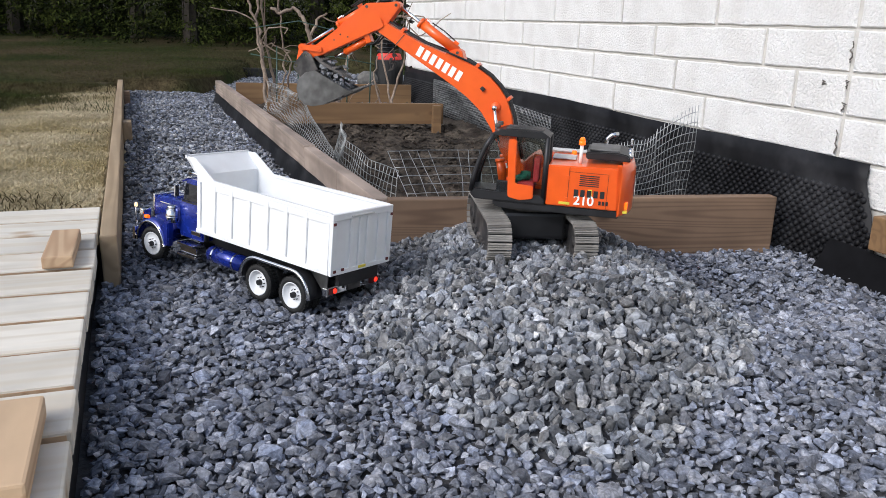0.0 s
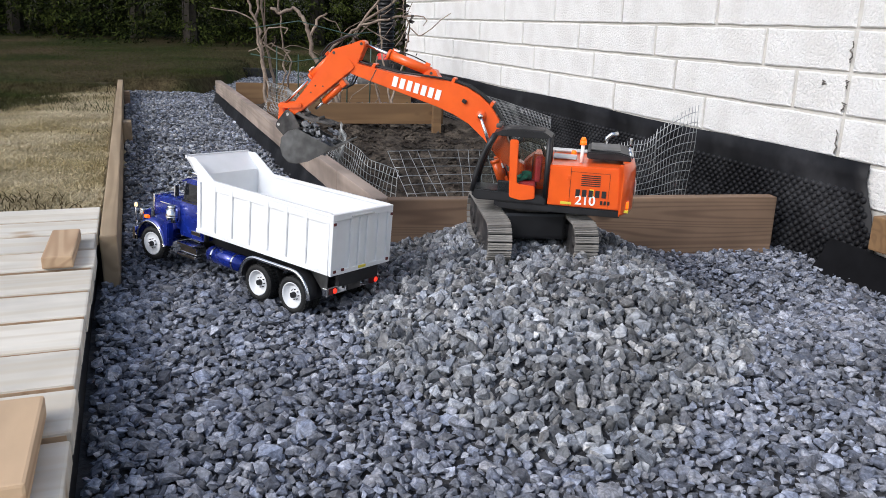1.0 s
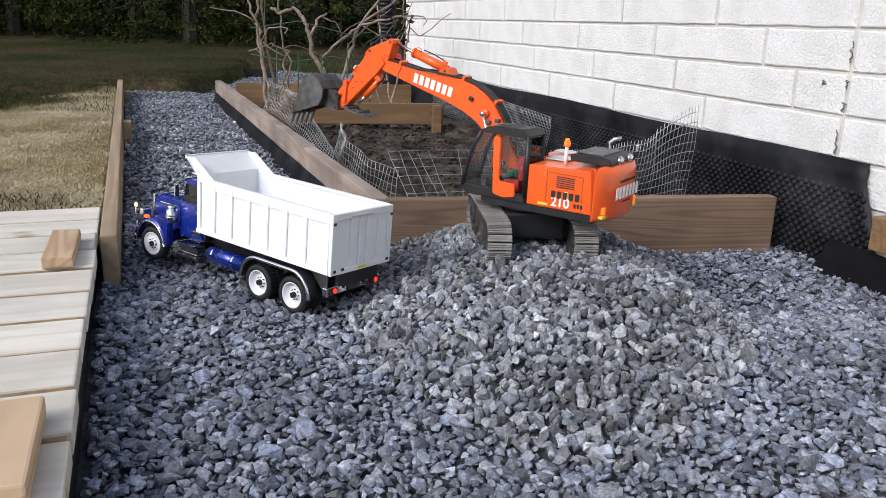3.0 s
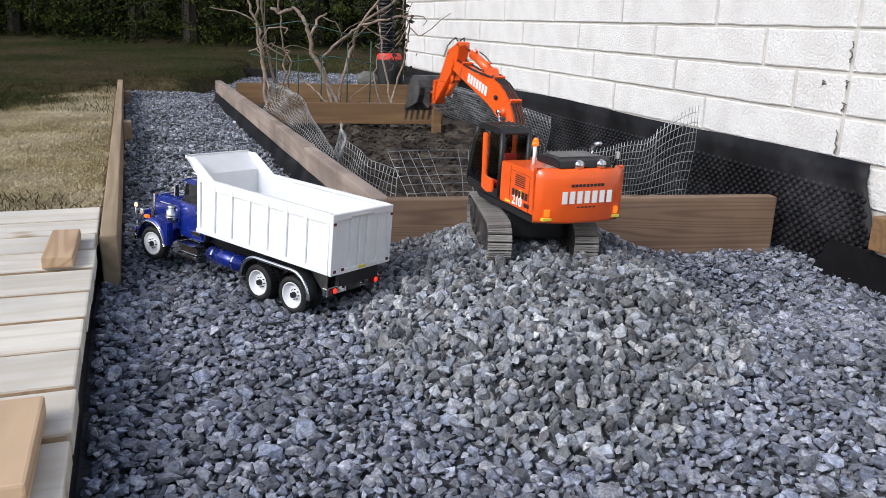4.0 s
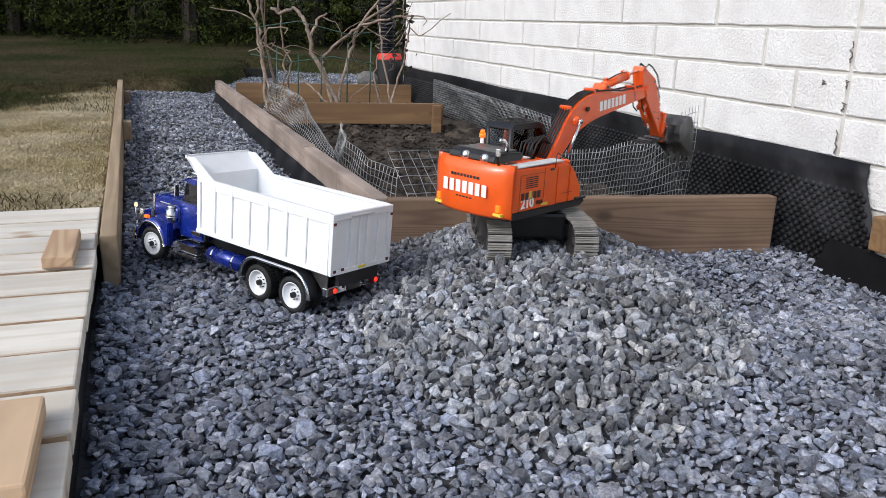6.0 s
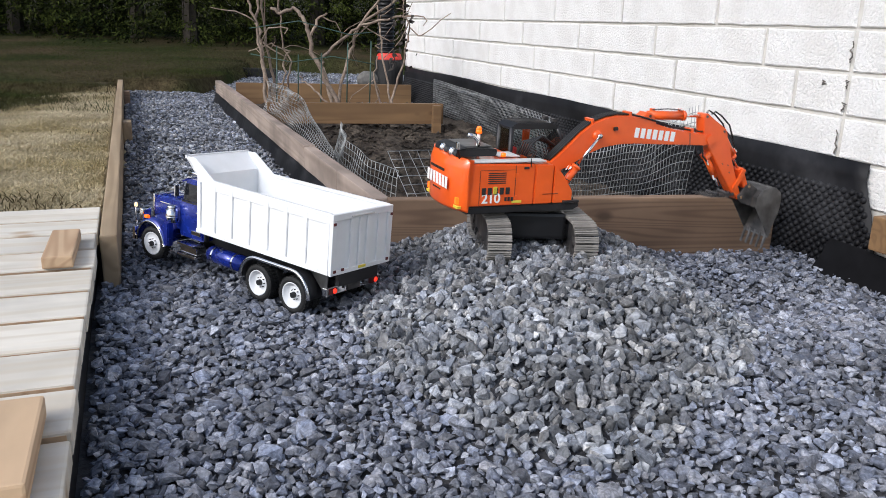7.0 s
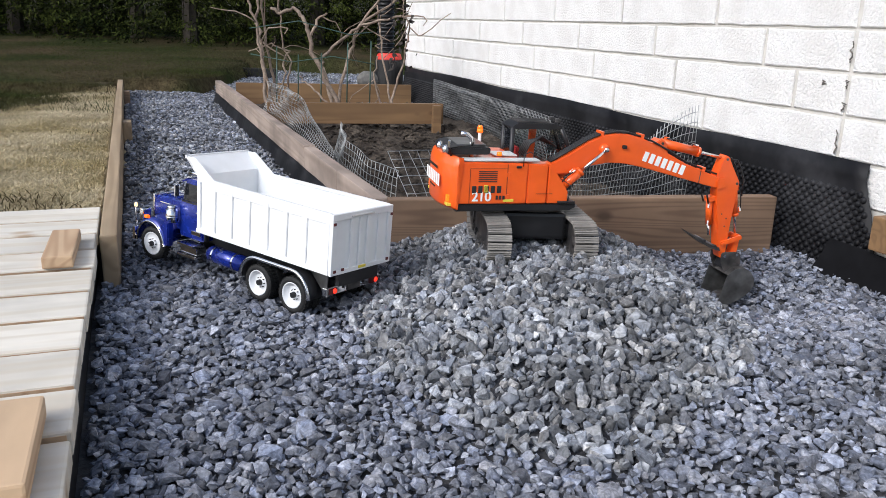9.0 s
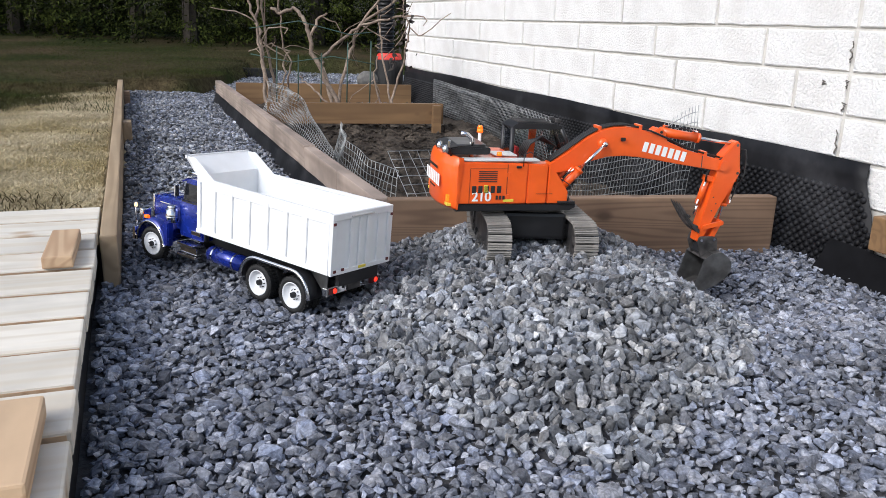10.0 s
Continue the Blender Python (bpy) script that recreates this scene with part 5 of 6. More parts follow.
        v, f = tube([(0.007, 0.014, r + 0.003), (0.008, length * 0.5, r + 0.006), (0.007, length - 0.02, r + 0.004)], 0.0016, 6)
        raw_mesh("hose", v, f, M_HOSE, b, True)
        return b

    def rod(name, r, length):
        bm = cyl(r, (0, 0.004, 0), (0, length, 0), seg=14)
        cyl(r * 1.35, (-r * 1.1, 0, 0), (r * 1.1, 0, 0), seg=14, bm=bm)
        return part(name, bm, M_CHROME, ex, "chrome piston rod", True)

    P["arm_barrel"], P["arm_rod"] = barrel("arm_cylinder", 0.0115, 0.118), rod("arm_cylinder_rod", 0.0042, 0.13)
    P["bucket_barrel"], P["bucket_rod"] = barrel("bucket_cylinder", 0.0095, 0.092), rod("bucket_cylinder_rod", 0.0036, 0.09)
    for s in ("l", "r"):
        P["boom_barrel_" + s], P["boom_rod_" + s] = barrel("boom_cylinder", 0.0105, 0.070), rod("boom_cylinder_rod", 0.0042, 0.085)
    return ex, P


EXCAVATOR, EXC_PARTS = excavator()

# ---- dump truck ----
TRUCK = Matrix.Translation((-0.3135, 1.759, 0.0)) @ Matrix.Rotation(radians(-0.43), 4, "X") @ Matrix.Rotation(radians(3.58), 4, "Y") @ Matrix.Rotation(radians(54.3), 4, "Z")


def wheel(parent, x, y, side, steer=0.0, dual=False):
    """Tyre, rim and hub; side is the outward direction along x."""
    def ring(prof, seg=36):
        bm = bmesh.new()
        cols = []
        for i in range(seg):
            a = 2 * math.pi * i / seg
            cols.append([bm.verts.new((px_ * side, r * math.cos(a), r * math.sin(a))) for px_, r in prof])
        for i in range(seg):
            p, q = cols[i], cols[(i + 1) % seg]
            for k in range(len(prof) - 1):
                bm.faces.new((p[k], q[k], q[k + 1], p[k + 1]))
        bmesh.ops.recalc_face_normals(bm, faces=bm.faces)
        return bm

    m = Matrix.Translation((x, y, 0.041)) @ Matrix.Rotation(radians(steer), 4, "Z")
    w = part("wheel", ring([(-0.022, 0.022), (-0.022, 0.037), (-0.019, 0.0405), (-0.010, 0.0415), (-0.002, 0.0405), (0.001, 0.036), (0.0, 0.0292), (-0.003, 0.029)]), M_RUBBER, parent, "black rubber tyre on a white rim", True)
    w.matrix_local = m
    dish = 0.011 if dual else 0.003
    part("rim", ring([(-0.003, 0.0294), (0.0005, 0.029), (0.0008, 0.0275), (-0.002, 0.0262), (-dish, 0.022), (-dish - 0.001, 0.012), (-dish + 0.003, 0.010), (-dish + 0.003, 0.0)]), M_RIM, w, "", True)
    bm = cyl(0.0072, (-side * dish, 0, 0), (side * (0.007 - dish * 0.6), 0, 0), 0.006, 14, 0.001)
    for k in range(8):
        a = k * math.pi / 4
        c = (0.0115 * math.cos(a), 0.0115 * math.sin(a))
        cyl(0.0013, (-side * dish, *c), (-side * (dish - 0.004), *c), seg=6, bm=bm)
    part("hub", bm, M_BLACK, w)
    # tread blocks
    bm = bmesh.new()
    for i in range(30):
        a = 2 * math.pi * i / 30
        for xx in (-0.018, -0.0055):
            q = Matrix.Rotation(a, 4, "X") @ Matrix.Translation((side * xx, 0, 0.0412))
            r = bmesh.ops.create_cube(bm, size=1)
            bmesh.ops.transform(bm, verts=r["verts"], matrix=q @ Matrix.Diagonal((0.008, 0.0052, 0.0022, 1)))
    part("tread", bm, M_RUBBER, w)
    return w


def dump_truck():
    tk = new("dump_truck")
    tk.matrix_world = TRUCK
    tagged(tk, "model dump truck with blue cab and empty white tipper body", "toy truck")
    W, ZT, ZB, YR, YF, YJ, YT, ZS = 0.092, 0.2386, 0.1126, -0.1535, 0.2723, 0.2117, 0.3162, 0.2831
    th = 0.004
    # tipper body
    side = [(YR, ZB), (YF, ZB), (YF + 0.004, 0.243), (YT, ZS - 0.004), (YT, ZS), (YF + 0.012, ZS + 0.001), (YJ, ZT), (YR, ZT)]
    body = part("tipper_floor", box(-W + th, W - th, YR + th, YF - th, ZB + 0.004, ZB + 0.008), M_WHITEPAINT, tk, "white tipper body")
    for s in (-1, 1):
        x = s * (W - th / 2)
        part("side_wall", extrude(side, x - th / 2, x + th / 2, 0.0006), M_WHITEPAINT, body)
        part("top_rail", box(x - 0.005, x + 0.005, YR, YJ + 0.006, ZT - 0.004, ZT + 0.003, 0.0015), M_WHITEPAINT, body)
        part("bottom_rail", box(s * (W + 0.002) - 0.003, s * (W + 0.002) + 0.003, YR, YF, ZB - 0.002, ZB + 0.007, 0.001), M_WHITEPAINT, body)
        for k in range(8):
            y = YR + 0.007 + (YF - YR - 0.014) * k / 7 + (0.006 if 0 < k < 7 else 0.0)
            part("side_rib", extrude([(y - 0.0065, ZB + 0.007), (y + 0.0065, ZB + 0.007), (y + 0.0065, ZT - 0.006), (y - 0.0065, ZT - 0.006)], s * (W + 0.0016) - 0.0016, s * (W + 0.0016) + 0.0016, 0.0012), M_WHITEPAINT, body)
        part("upper_band", box(s * (W + 0.0012) - 0.0014, s * (W + 0.0012) + 0.0014, YR, YJ + 0.02, ZT - 0.020, ZT - 0.004, 0.0008), M_WHITEPAINT, body)
    bm = bmesh.new()
    extrude([(YF - th, ZB), (YF, ZB), (YF + 0.004, 0.243), (YT, ZS - 0.004), (YT, ZS), (YT - 0.004, ZS), (YF - 0.001, 0.246)], -W, W, bm=bm)
    part("front_wall", bm, M_WHITEPAINT, body)
    part("shield_edge", box(-W - 0.001, W + 0.001, YT - 0.004, YT + 0.003, ZS - 0.005, ZS + 0.003, 0.001), M_WHITEPAINT, body)
    gate = part("tailgate", box(-W - 0.003, W + 0.003, YR - 0.004, YR, ZB - 0.003, ZT + 0.002, 0.001), M_WHITEPAINT, tk, "white ribbed tailgate")
    for x0, x1 in ((-W - 0.003, -W + 0.012), (W - 0.012, W + 0.003), (-0.040, -0.028), (0.012, 0.024), (-0.012, -0.004), (0.048, 0.056)):
        part("gate_rib", box(x0, x1, YR - 0.0085, YR - 0.0035, ZB + 0.006, ZT - 0.012, 0.0015), M_WHITEPAINT, gate)
    part("gate_rail", box(-W - 0.003, W + 0.003, YR - 0.0085, YR - 0.0035, ZT - 0.012, ZT + 0.002, 0.0012), M_WHITEPAINT, gate)
    part("gate_rail", box(-W - 0.003, W + 0.003, YR - 0.0085, YR - 0.0035, ZB - 0.003, ZB + 0.007, 0.0012), M_WHITEPAINT, gate)
    for x, z in ((-W + 0.002, ZT - 0.018), (W - 0.002, ZT - 0.018), (-W + 0.008, ZB + 0.006), (-W + 0.032, ZB + 0.007), (W - 0.008, ZB + 0.006)):
        part("reflector", box(x - 0.0035, x + 0.0035, YR - 0.0105, YR - 0.008, z - 0.003, z + 0.003, 0.0005), M_REFLECT, gate, "dark red reflector")
    part("marker_plate", box(-0.010, 0.012, YR - 0.0105, YR - 0.008, ZB + 0.001, ZB + 0.007, 0.0005), M_YELLOW, gate, "small yellow plate")
    part("gate_handle", box(-0.04, 0.03, YR - 0.011, YR - 0.008, ZT - 0.009, ZT - 0.005, 0.001), M_PALEGREY, gate)

    # chassis
    for s in (-1, 1):
        part("frame_rail", box(s * 0.032 - 0.004, s * 0.032 + 0.004, YR + 0.01, 0.50, 0.068, 0.090, 0.001), M_BLACK, tk, "black chassis rail")
        part("hinge_block", box(s * 0.04 - 0.008, s * 0.04 + 0.008, YR + 0.01, YR + 0.06, 0.088, ZB + 0.003, 0.002), M_BLACK, tk)
    part("axle", cyl(0.006, (-0.08, -0.054, 0.041), (0.08, -0.054, 0.041), seg=12), M_BLACK, tk)
    part("axle", cyl(0.006, (-0.08, 0.054, 0.041), (0.08, 0.054, 0.041), seg=12), M_BLACK, tk)
    part("axle", cyl(0.005, (-0.08, 0.4477, 0.041), (0.08, 0.4477, 0.041), seg=12), M_BLACK, tk)
    part("gearbox", box(-0.02, 0.02, 0.10, 0.30, 0.045, 0.078, 0.006), M_BLACK, tk)
    part("tail_crossbar", box(-0.062, 0.062, YR - 0.004, YR + 0.008, 0.080, 0.108, 0.002), M_BLACK, tk)
    bump = part("rear_bumper", box(-0.086, 0.086, YR + 0.011, YR + 0.022, 0.059, 0.077, 0.002), M_CHROME, tk, "chrome rear bumper")
    for s in (-1, 1):
        part("lamp_housing", box(s * 0.066 - 0.013, s * 0.066 + 0.013, YR + 0.0082, YR + 0.0115, 0.0615, 0.0745, 0.0015), M_REFLECT, bump, "dark red lamp housing")
        part("tail_lamp", cyl(0.0062, (s * 0.066 + 0.005, YR + 0.0085, 0.068), (s * 0.066 + 0.005, YR + 0.0055, 0.068), 0.0048, 16, 0.0008), M_REDLAMP, bump, "lit red tail lamp", True)
        part("corner_guard", box(s * 0.083 - 0.003, s * 0.083 + 0.003, YR + 0.0075, YR + 0.0115, 0.059, 0.077, 0.001), M_CHROME, bump)
        part("bumper_bracket", box(s * 0.045 - 0.004, s * 0.045 + 0.004, YR + 0.022, YR + 0.05, 0.062, 0.086, 0.001), M_BLACK, bump)
    part("hitch_plate", box(-0.02, 0.02, YR + 0.0085, YR + 0.0112, 0.0605, 0.0755, 0.001), M_DARKSTEEL, bump)
    for x in (-0.028, 0.028):
        part("bolt", cyl(0.0022, (x, YR + 0.011, 0.068), (x, YR + 0.0085, 0.068), seg=8), M_CHROME, bump)
    for s in (-1, 1):
        for y in (-0.054, 0.054):
            wheel(tk, s * 0.097, y, s, 0, True)
            # inner twin
            w2 = wheel(tk, s * 0.072, y, s, 0, True)
        wheel(tk, s * 0.093, 0.4477, s, 6 if s < 0 else 6)
        # rear mudguard: arc, flat top, arc
        pts = []
        for k in range(9):
            a = math.pi * 0.5 * k / 8
            pts.append((0.066 + 0.052 * math.cos(a) - 0.01, 0.044 + 0.054 * math.sin(a)))
        for k in range(9):
            a = math.pi * 0.5 * (1 + k / 8)
            pts.append((-0.066 + 0.052 * math.cos(a) + 0.01, 0.044 + 0.054 * math.sin(a)))
        bm = bmesh.new()
        for (ya, za), (yb, zb) in zip(pts, pts[1:]):
            vs = [bm.verts.new(c) for c in ((s * 0.060, ya, za), (s * 0.101, ya, za), (s * 0.101, yb, zb), (s * 0.060, yb, zb))]
            bm.faces.new(vs)
        bmesh.ops.remove_doubles(bm, verts=bm.verts, dist=0.0001)
        bmesh.ops.solidify(bm, geom=bm.faces, thickness=0.002)
        g = part("mudguard", bm, M_BLACK, tk, "black rear mudguard with chrome lip", True)
        v, f = tube([(s * 0.1015, y, z + 0.001) for y, z in pts], 0.0042, 8)
        raw_mesh("lip", v, f, M_CHROME, g, True)
        part("skirt", extrude([(-0.118, 0.058), (-0.128, 0.075), (-0.13, 0.108), (0.0, 0.108), (-0.02, 0.1), (-0.08, 0.096)], s * 0.066 - 0.001, s * 0.066 + 0.001), M_GREYSTEEL, g)
        # fuel tank, steps, battery box
        bm = cyl(0.0195, (s * 0.072, 0.128, 0.060), (s * 0.072, 0.245, 0.060), seg=28, bevel=0.004)
        t_ = part("fuel_tank", bm, M_BLUE, tk, "blue cylindrical fuel tank", True)
        for y in (0.15, 0.222):
            part("tank_strap", cyl(0.0203, (s * 0.072, y, 0.060), (s * 0.072, y + 0.005, 0.060), seg=28), M_CHROME, t_)
        part("tank_cap", cyl(0.0045, (s * 0.078, 0.20, 0.076), (s * 0.080, 0.20, 0.081), seg=14), M_CHROME, t_)
        stp = part("step", box(s * 0.074 - 0.017, s * 0.074 + 0.017, 0.285, 0.352, 0.036, 0.042, 0.001), M_CHROME, tk, "chrome step below the cab door")
        part("step_tread", box(s * 0.074 - 0.017, s * 0.074 + 0.017, 0.290, 0.352, 0.062, 0.068, 0.001), M_CHROME, stp)
        part("step_box", box(s * 0.068 - 0.015, s * 0.068 + 0.015, 0.288, 0.350, 0.044, 0.061, 0.002), M_CHROME, stp, "polished tool box above the step")
    # cab
    cabp = rounded([(0.285, 0.075), (0.375, 0.075), (0.378, 0.160), (0.366, 0.166), (0.352, 0.214), (0.345, 0.222), (0.292, 0.222), (0.285, 0.216)], 0.006)
    cab = part("cab", extrude(cabp, -0.066, 0.066, 0.003), M_BLUE, tk, "metallic blue conventional cab")
    for s in (-1, 1):
        part("door_window", extrude(rounded([(0.297, 0.168), (0.360, 0.168), (0.349, 0.211), (0.297, 0.211)], 0.004), s * 0.0667 - 0.0008, s * 0.0667 + 0.0008), M_DARKGLASS, cab, "dark side window")
        part("window_trim", box(s * 0.0672 - 0.001, s * 0.0672 + 0.001, 0.294, 0.364, 0.163, 0.167, 0.0005), M_BLACK, cab)
        part("door_seam", box(s * 0.0666 - 0.0004, s * 0.0666 + 0.0004, 0.2935, 0.2945, 0.085, 0.215), M_BLACKMARK, cab)
        part("door_handle", box(s * 0.068 - 0.001, s * 0.068 + 0.001, 0.298, 0.310, 0.142, 0.146, 0.0006), M_CHROME, cab)
        part("kick_panel", box(s * 0.068 - 0.0015, s * 0.068 + 0.0015, 0.292, 0.325, 0.088, 0.098, 0.0006), M_CHROME, cab)
        # exhaust stack behind the cab, air cleaner and mirror beside the hood
        st_ = part("exhaust_stack", cyl(0.006, (s * 0.060, 0.2795, 0.08), (s * 0.060, 0.2795, 0.225), seg=14), M_BLACK, cab, "", True)
        bm = cyl(0.0150, (s * 0.079, 0.386, 0.108), (s * 0.079, 0.386, 0.142), seg=22, bevel=0.003)
        cyl(0.0165, (s * 0.079, 0.386, 0.120), (s * 0.079, 0.386, 0.123), seg=22, bm=bm)
        cyl(0.011, (s * 0.079, 0.386, 0.142), (s * 0.079, 0.386, 0.149), 0.013, 22, 0.001, bm=bm)
        part("air_cleaner", bm, M_CHROME, cab, "chrome air cleaner", True)
        v, f = tube([(s * 0.068, 0.362, 0.168), (s * 0.082, 0.368, 0.168), (s * 0.082, 0.368, 0.212), (s * 0.068, 0.356, 0.212)], 0.0012, 6)
        raw_mesh("mirror_arm", v, f, M_CHROME, cab, True)
        part("mirror", box(s * 0.082 - 0.006, s * 0.082 + 0.006, 0.364, 0.368, 0.176, 0.204, 0.001), M_CHROME, cab)
    part("windscreen", extrude([(0.3675, 0.170), (0.3695, 0.170), (0.3565, 0.212), (0.3545, 0.212)], -0.056, 0.056), M_DARKGLASS, cab, "dark windscreen")
    part("visor", extrude([(0.350, 0.216), (0.374, 0.208), (0.374, 0.211), (0.350, 0.222)], -0.062, 0.062, 0.0008), M_BLUE, cab)
    v, f = tube([(-0.035, 0.31, 0.226), (-0.035, 0.36, 0.229), (-0.034, 0.378, 0.229)], 0.0026, 8, 2.0)
    raw_mesh("air_horn", v, f, M_CHROME, cab, True)
    # hood
    bm = bmesh.new()
    cols = []
    for y, w, z in ((0.3785, 0.056, 0.163), (0.43, 0.052, 0.160), (0.48, 0.047, 0.155), (0.505, 0.044, 0.151)):
        col = []
        for k in range(9):
            a = math.pi * k / 8
            cx, cz = math.cos(a), math.sin(a)
            col.append(bm.verts.new((w * (abs(cx) ** 0.5) * (1 if cx >= 0 else -1), y, z - 0.022 + 0.022 * (cz ** 0.5 if cz > 0 else 0))))
        col = [bm.verts.new((w, y, 0.085))] + col + [bm.verts.new((-w, y, 0.085))]
        cols.append(col)
    for a, b in zip(cols, cols[1:]):
        for k in range(10):
            bm.faces.new((a[k], a[k + 1], b[k + 1], b[k]))
    bm.faces.new(cols[-1])
    bm.faces.new(cols[0][::-1])
    bmesh.ops.recalc_face_normals(bm, faces=bm.faces)
    hood = part("hood", bm, M_BLUE, tk, "metallic blue hood")
    part("hood_trim", box(-0.0015, 0.0015, 0.385, 0.503, 0.1585, 0.163, 0.0006), M_CHROME, hood)
    for s in (-1, 1):
        part("hood_strip", box(s * 0.0525 - 0.001, s * 0.0525 + 0.001, 0.385, 0.47, 0.138, 0.141, 0.0005), M_CHROME, hood)
    gr = part("grille", box(-0.046, 0.046, 0.5055, 0.512, 0.080, 0.152, 0.003), M_CHROME, hood, "chrome grille surround")
    for k in range(12):
        x = -0.038 + 0.0069 * k
        part("grille_bar", box(x - 0.0012, x + 0.0012, 0.5125, 0.5145, 0.086, 0.146, 0.0003), M_CHROME, gr)
    # front fenders, bumper, lamps
    for s in (-1, 1):
        pts = []
        for k in range(13):
            a = math.pi * (1.0 - 1.02 * k / 12)
            pts.append((0.4477 + 0.0535 * math.cos(a), 0.046 + 0.0535 * math.sin(a)))
        pts = [(0.388, 0.050)] + [p for p in pts if p[0] > 0.39] + [(0.506, 0.058)]
        bm = bmesh.new()
        for (ya, za), (yb, zb) in zip(pts, pts[1:]):
            vs = [bm.verts.new(c) for c in ((s * 0.048, ya, za + 0.012), (s * 0.085, ya, za + 0.004), (s * 0.0985, ya, za), (s * 0.0985, yb, zb), (s * 0.085, yb, zb + 0.004), (s * 0.048, yb, zb + 0.012))]
            bm.faces.new((vs[0], vs[1], vs[4], vs[5]))
            bm.faces.new((vs[1], vs[2], vs[3], vs[4]))
        bmesh.ops.remove_doubles(bm, verts=bm.verts, dist=0.0001)
        bmesh.ops.recalc_face_normals(bm, faces=bm.faces)
        bmesh.ops.solidify(bm, geom=bm.faces, thickness=0.003)
        fe = part("fender", bm, M_BLUE, tk, "blue front fender with chrome lip", True)
        v, f = tube([(s * 0.099, y, z - 0.001) for y, z in pts], 0.0024, 8)
        raw_mesh("lip", v, f, M_CHROME, fe, True)
        part("fender_skirt", extrude([(0.378, 0.050), (0.394, 0.050), (0.398, 0.080), (0.412, 0.096), (0.378, 0.108)], s * 0.090 - 0.008, s * 0.090 + 0.008, 0.002), M_BLUE, fe)
        bm = box(s * 0.072 - 0.013, s * 0.072 + 0.013, 0.498, 0.514, 0.090, 0.118, 0.004)
        hl = part("headlamp", bm, M_CHROME, tk, "chrome headlamp housing", True)
        part("lens", cyl(0.0095, (s * 0.072, 0.513, 0.104), (s * 0.072, 0.517, 0.104), 0.007, 16), M_HEADGLASS, hl)
        part("indicator", box(s * 0.088 - 0.005, s * 0.088 + 0.005, 0.470, 0.482, 0.101, 0.108, 0.0015), M_AMBER, fe, "lit amber indicator")
        v, f = tube([(s * 0.088, 0.522, 0.072), (s * 0.088, 0.522, 0.118), (s * 0.084, 0.521, 0.121)], 0.002, 6)
        g = raw_mesh("marker_stalk", v, f, M_CHROME, tk, True)
        part("marker_lamp", cyl(0.0042, (s * 0.088, 0.522, 0.121), (s * 0.088, 0.522, 0.131), 0.003, 12), M_HEADLAMP, g, "lit warm marker lamp", True)
    part("front_bumper", box(-0.096, 0.096, 0.516, 0.528, 0.036, 0.070, 0.004), M_CHROME, tk, "chrome front bumper")
    v, f = tube([(-0.08, 0.53, 0.07), (-0.08, 0.534, 0.108), (0.08, 0.534, 0.108), (0.08, 0.53, 0.07)], 0.0026, 8)
    raw_mesh("bull_bar", v, f, M_CHROME, tk, True)
    return tk


M_REFLECT = mat("dark_red_reflector", (0.10, 0.012, 0.012), 0.3, 0.1, 30, 0)
M_DARKGLASS = mat("dark_window", (0.012, 0.013, 0.016), 0.06, 0.1, 20, 0)
M_HEADGLASS = mat("headlamp_lens", (0.55, 0.55, 0.55), 0.08, 0.05, 20, 0)
dump_truck()

# ---- wire mesh, plants, pipe ----


def wire_net(name, pts, rows, height, r, label, lean=0.0, bulge=0.0, material=None, tips=0.0):
    """A standing net along a ground line: uprights and level wires."""
    ob = new(name)
    tagged(ob, label, "wire mesh", "wire mesh round the bed")
    P3 = [Vector(p) for p in pts]
    seg = [0.0]
    for a, b in zip(P3, P3[1:]):
        seg.append(seg[-1] + (b - a).length)
    tot = seg[-1]

    def at(u, h):
        s = u * tot
        for i in range(len(seg) - 1):
            if s <= seg[i + 1] + 1e-9:
                t = (s - seg[i]) / (seg[i + 1] - seg[i])
                p = P3[i].lerp(P3[i + 1], t)
                d = (P3[i + 1] - P3[i]).normalized()
                break
        n = Vector((d.y, -d.x, 0))
        hh = height(u) if callable(height) else height
        return p + Vector((0, 0, h * hh)) + n * (lean * h + bulge * math.sin(h * 3.1)) + Vector((0.004 * math.sin(u * 23 + h * 5), 0.004 * math.cos(u * 17 + h * 7), 0))

    nr, nc = rows
    up = [[at(i / nc, j / 6 * (1 + tips)) for j in range(7)] for i in range(nc + 1)]
    lv = [[at(i / nc, j / nr) for i in range(nc + 1)] for j in range(nr + 1)]
    if nc > 100:
        tubes("fine_wire", up + lv, r, M_WIRE, ob, 4)["kind"] = "stuff"
        return ob
    for line in up + lv:
        tubes("wire", [line], r, M_WIRE, ob, 4)
    return ob


def plan(s, n, z=0.0):
    """A point by its distance along and across the bed's frame."""
    p = BED0 + BED_D * s + BED_N * n
    return (p.x, p.y, z)


wire_net("wire_net", [plan(0.26, 0.106, -0.03), plan(0.51, 0.08, -0.03), plan(0.86, 0.082, 0.0), plan(1.33, 0.174, 0.02)], (7, 32), lambda u: 0.18 - 0.02 * u, 0.0014, "curved galvanised wire mesh standing inside the bed", 0.03)
wire_net("wire_net", [plan(0.12, 0.14, -0.02), plan(0.16, 0.32, -0.02), plan(0.22, 0.52, -0.02)], (7, 30), 0.085, 0.0012, "low galvanised wire mesh behind the front plank", 0.06)
wire_net("wire_net", [plan(0.42, 0.24, -0.03), plan(0.42, 0.42, -0.03), plan(0.36, 0.62, -0.03)], (7, 10), 0.17, 0.0014, "galvanised wire mesh leaning back over the soil", -0.30, 0.0)
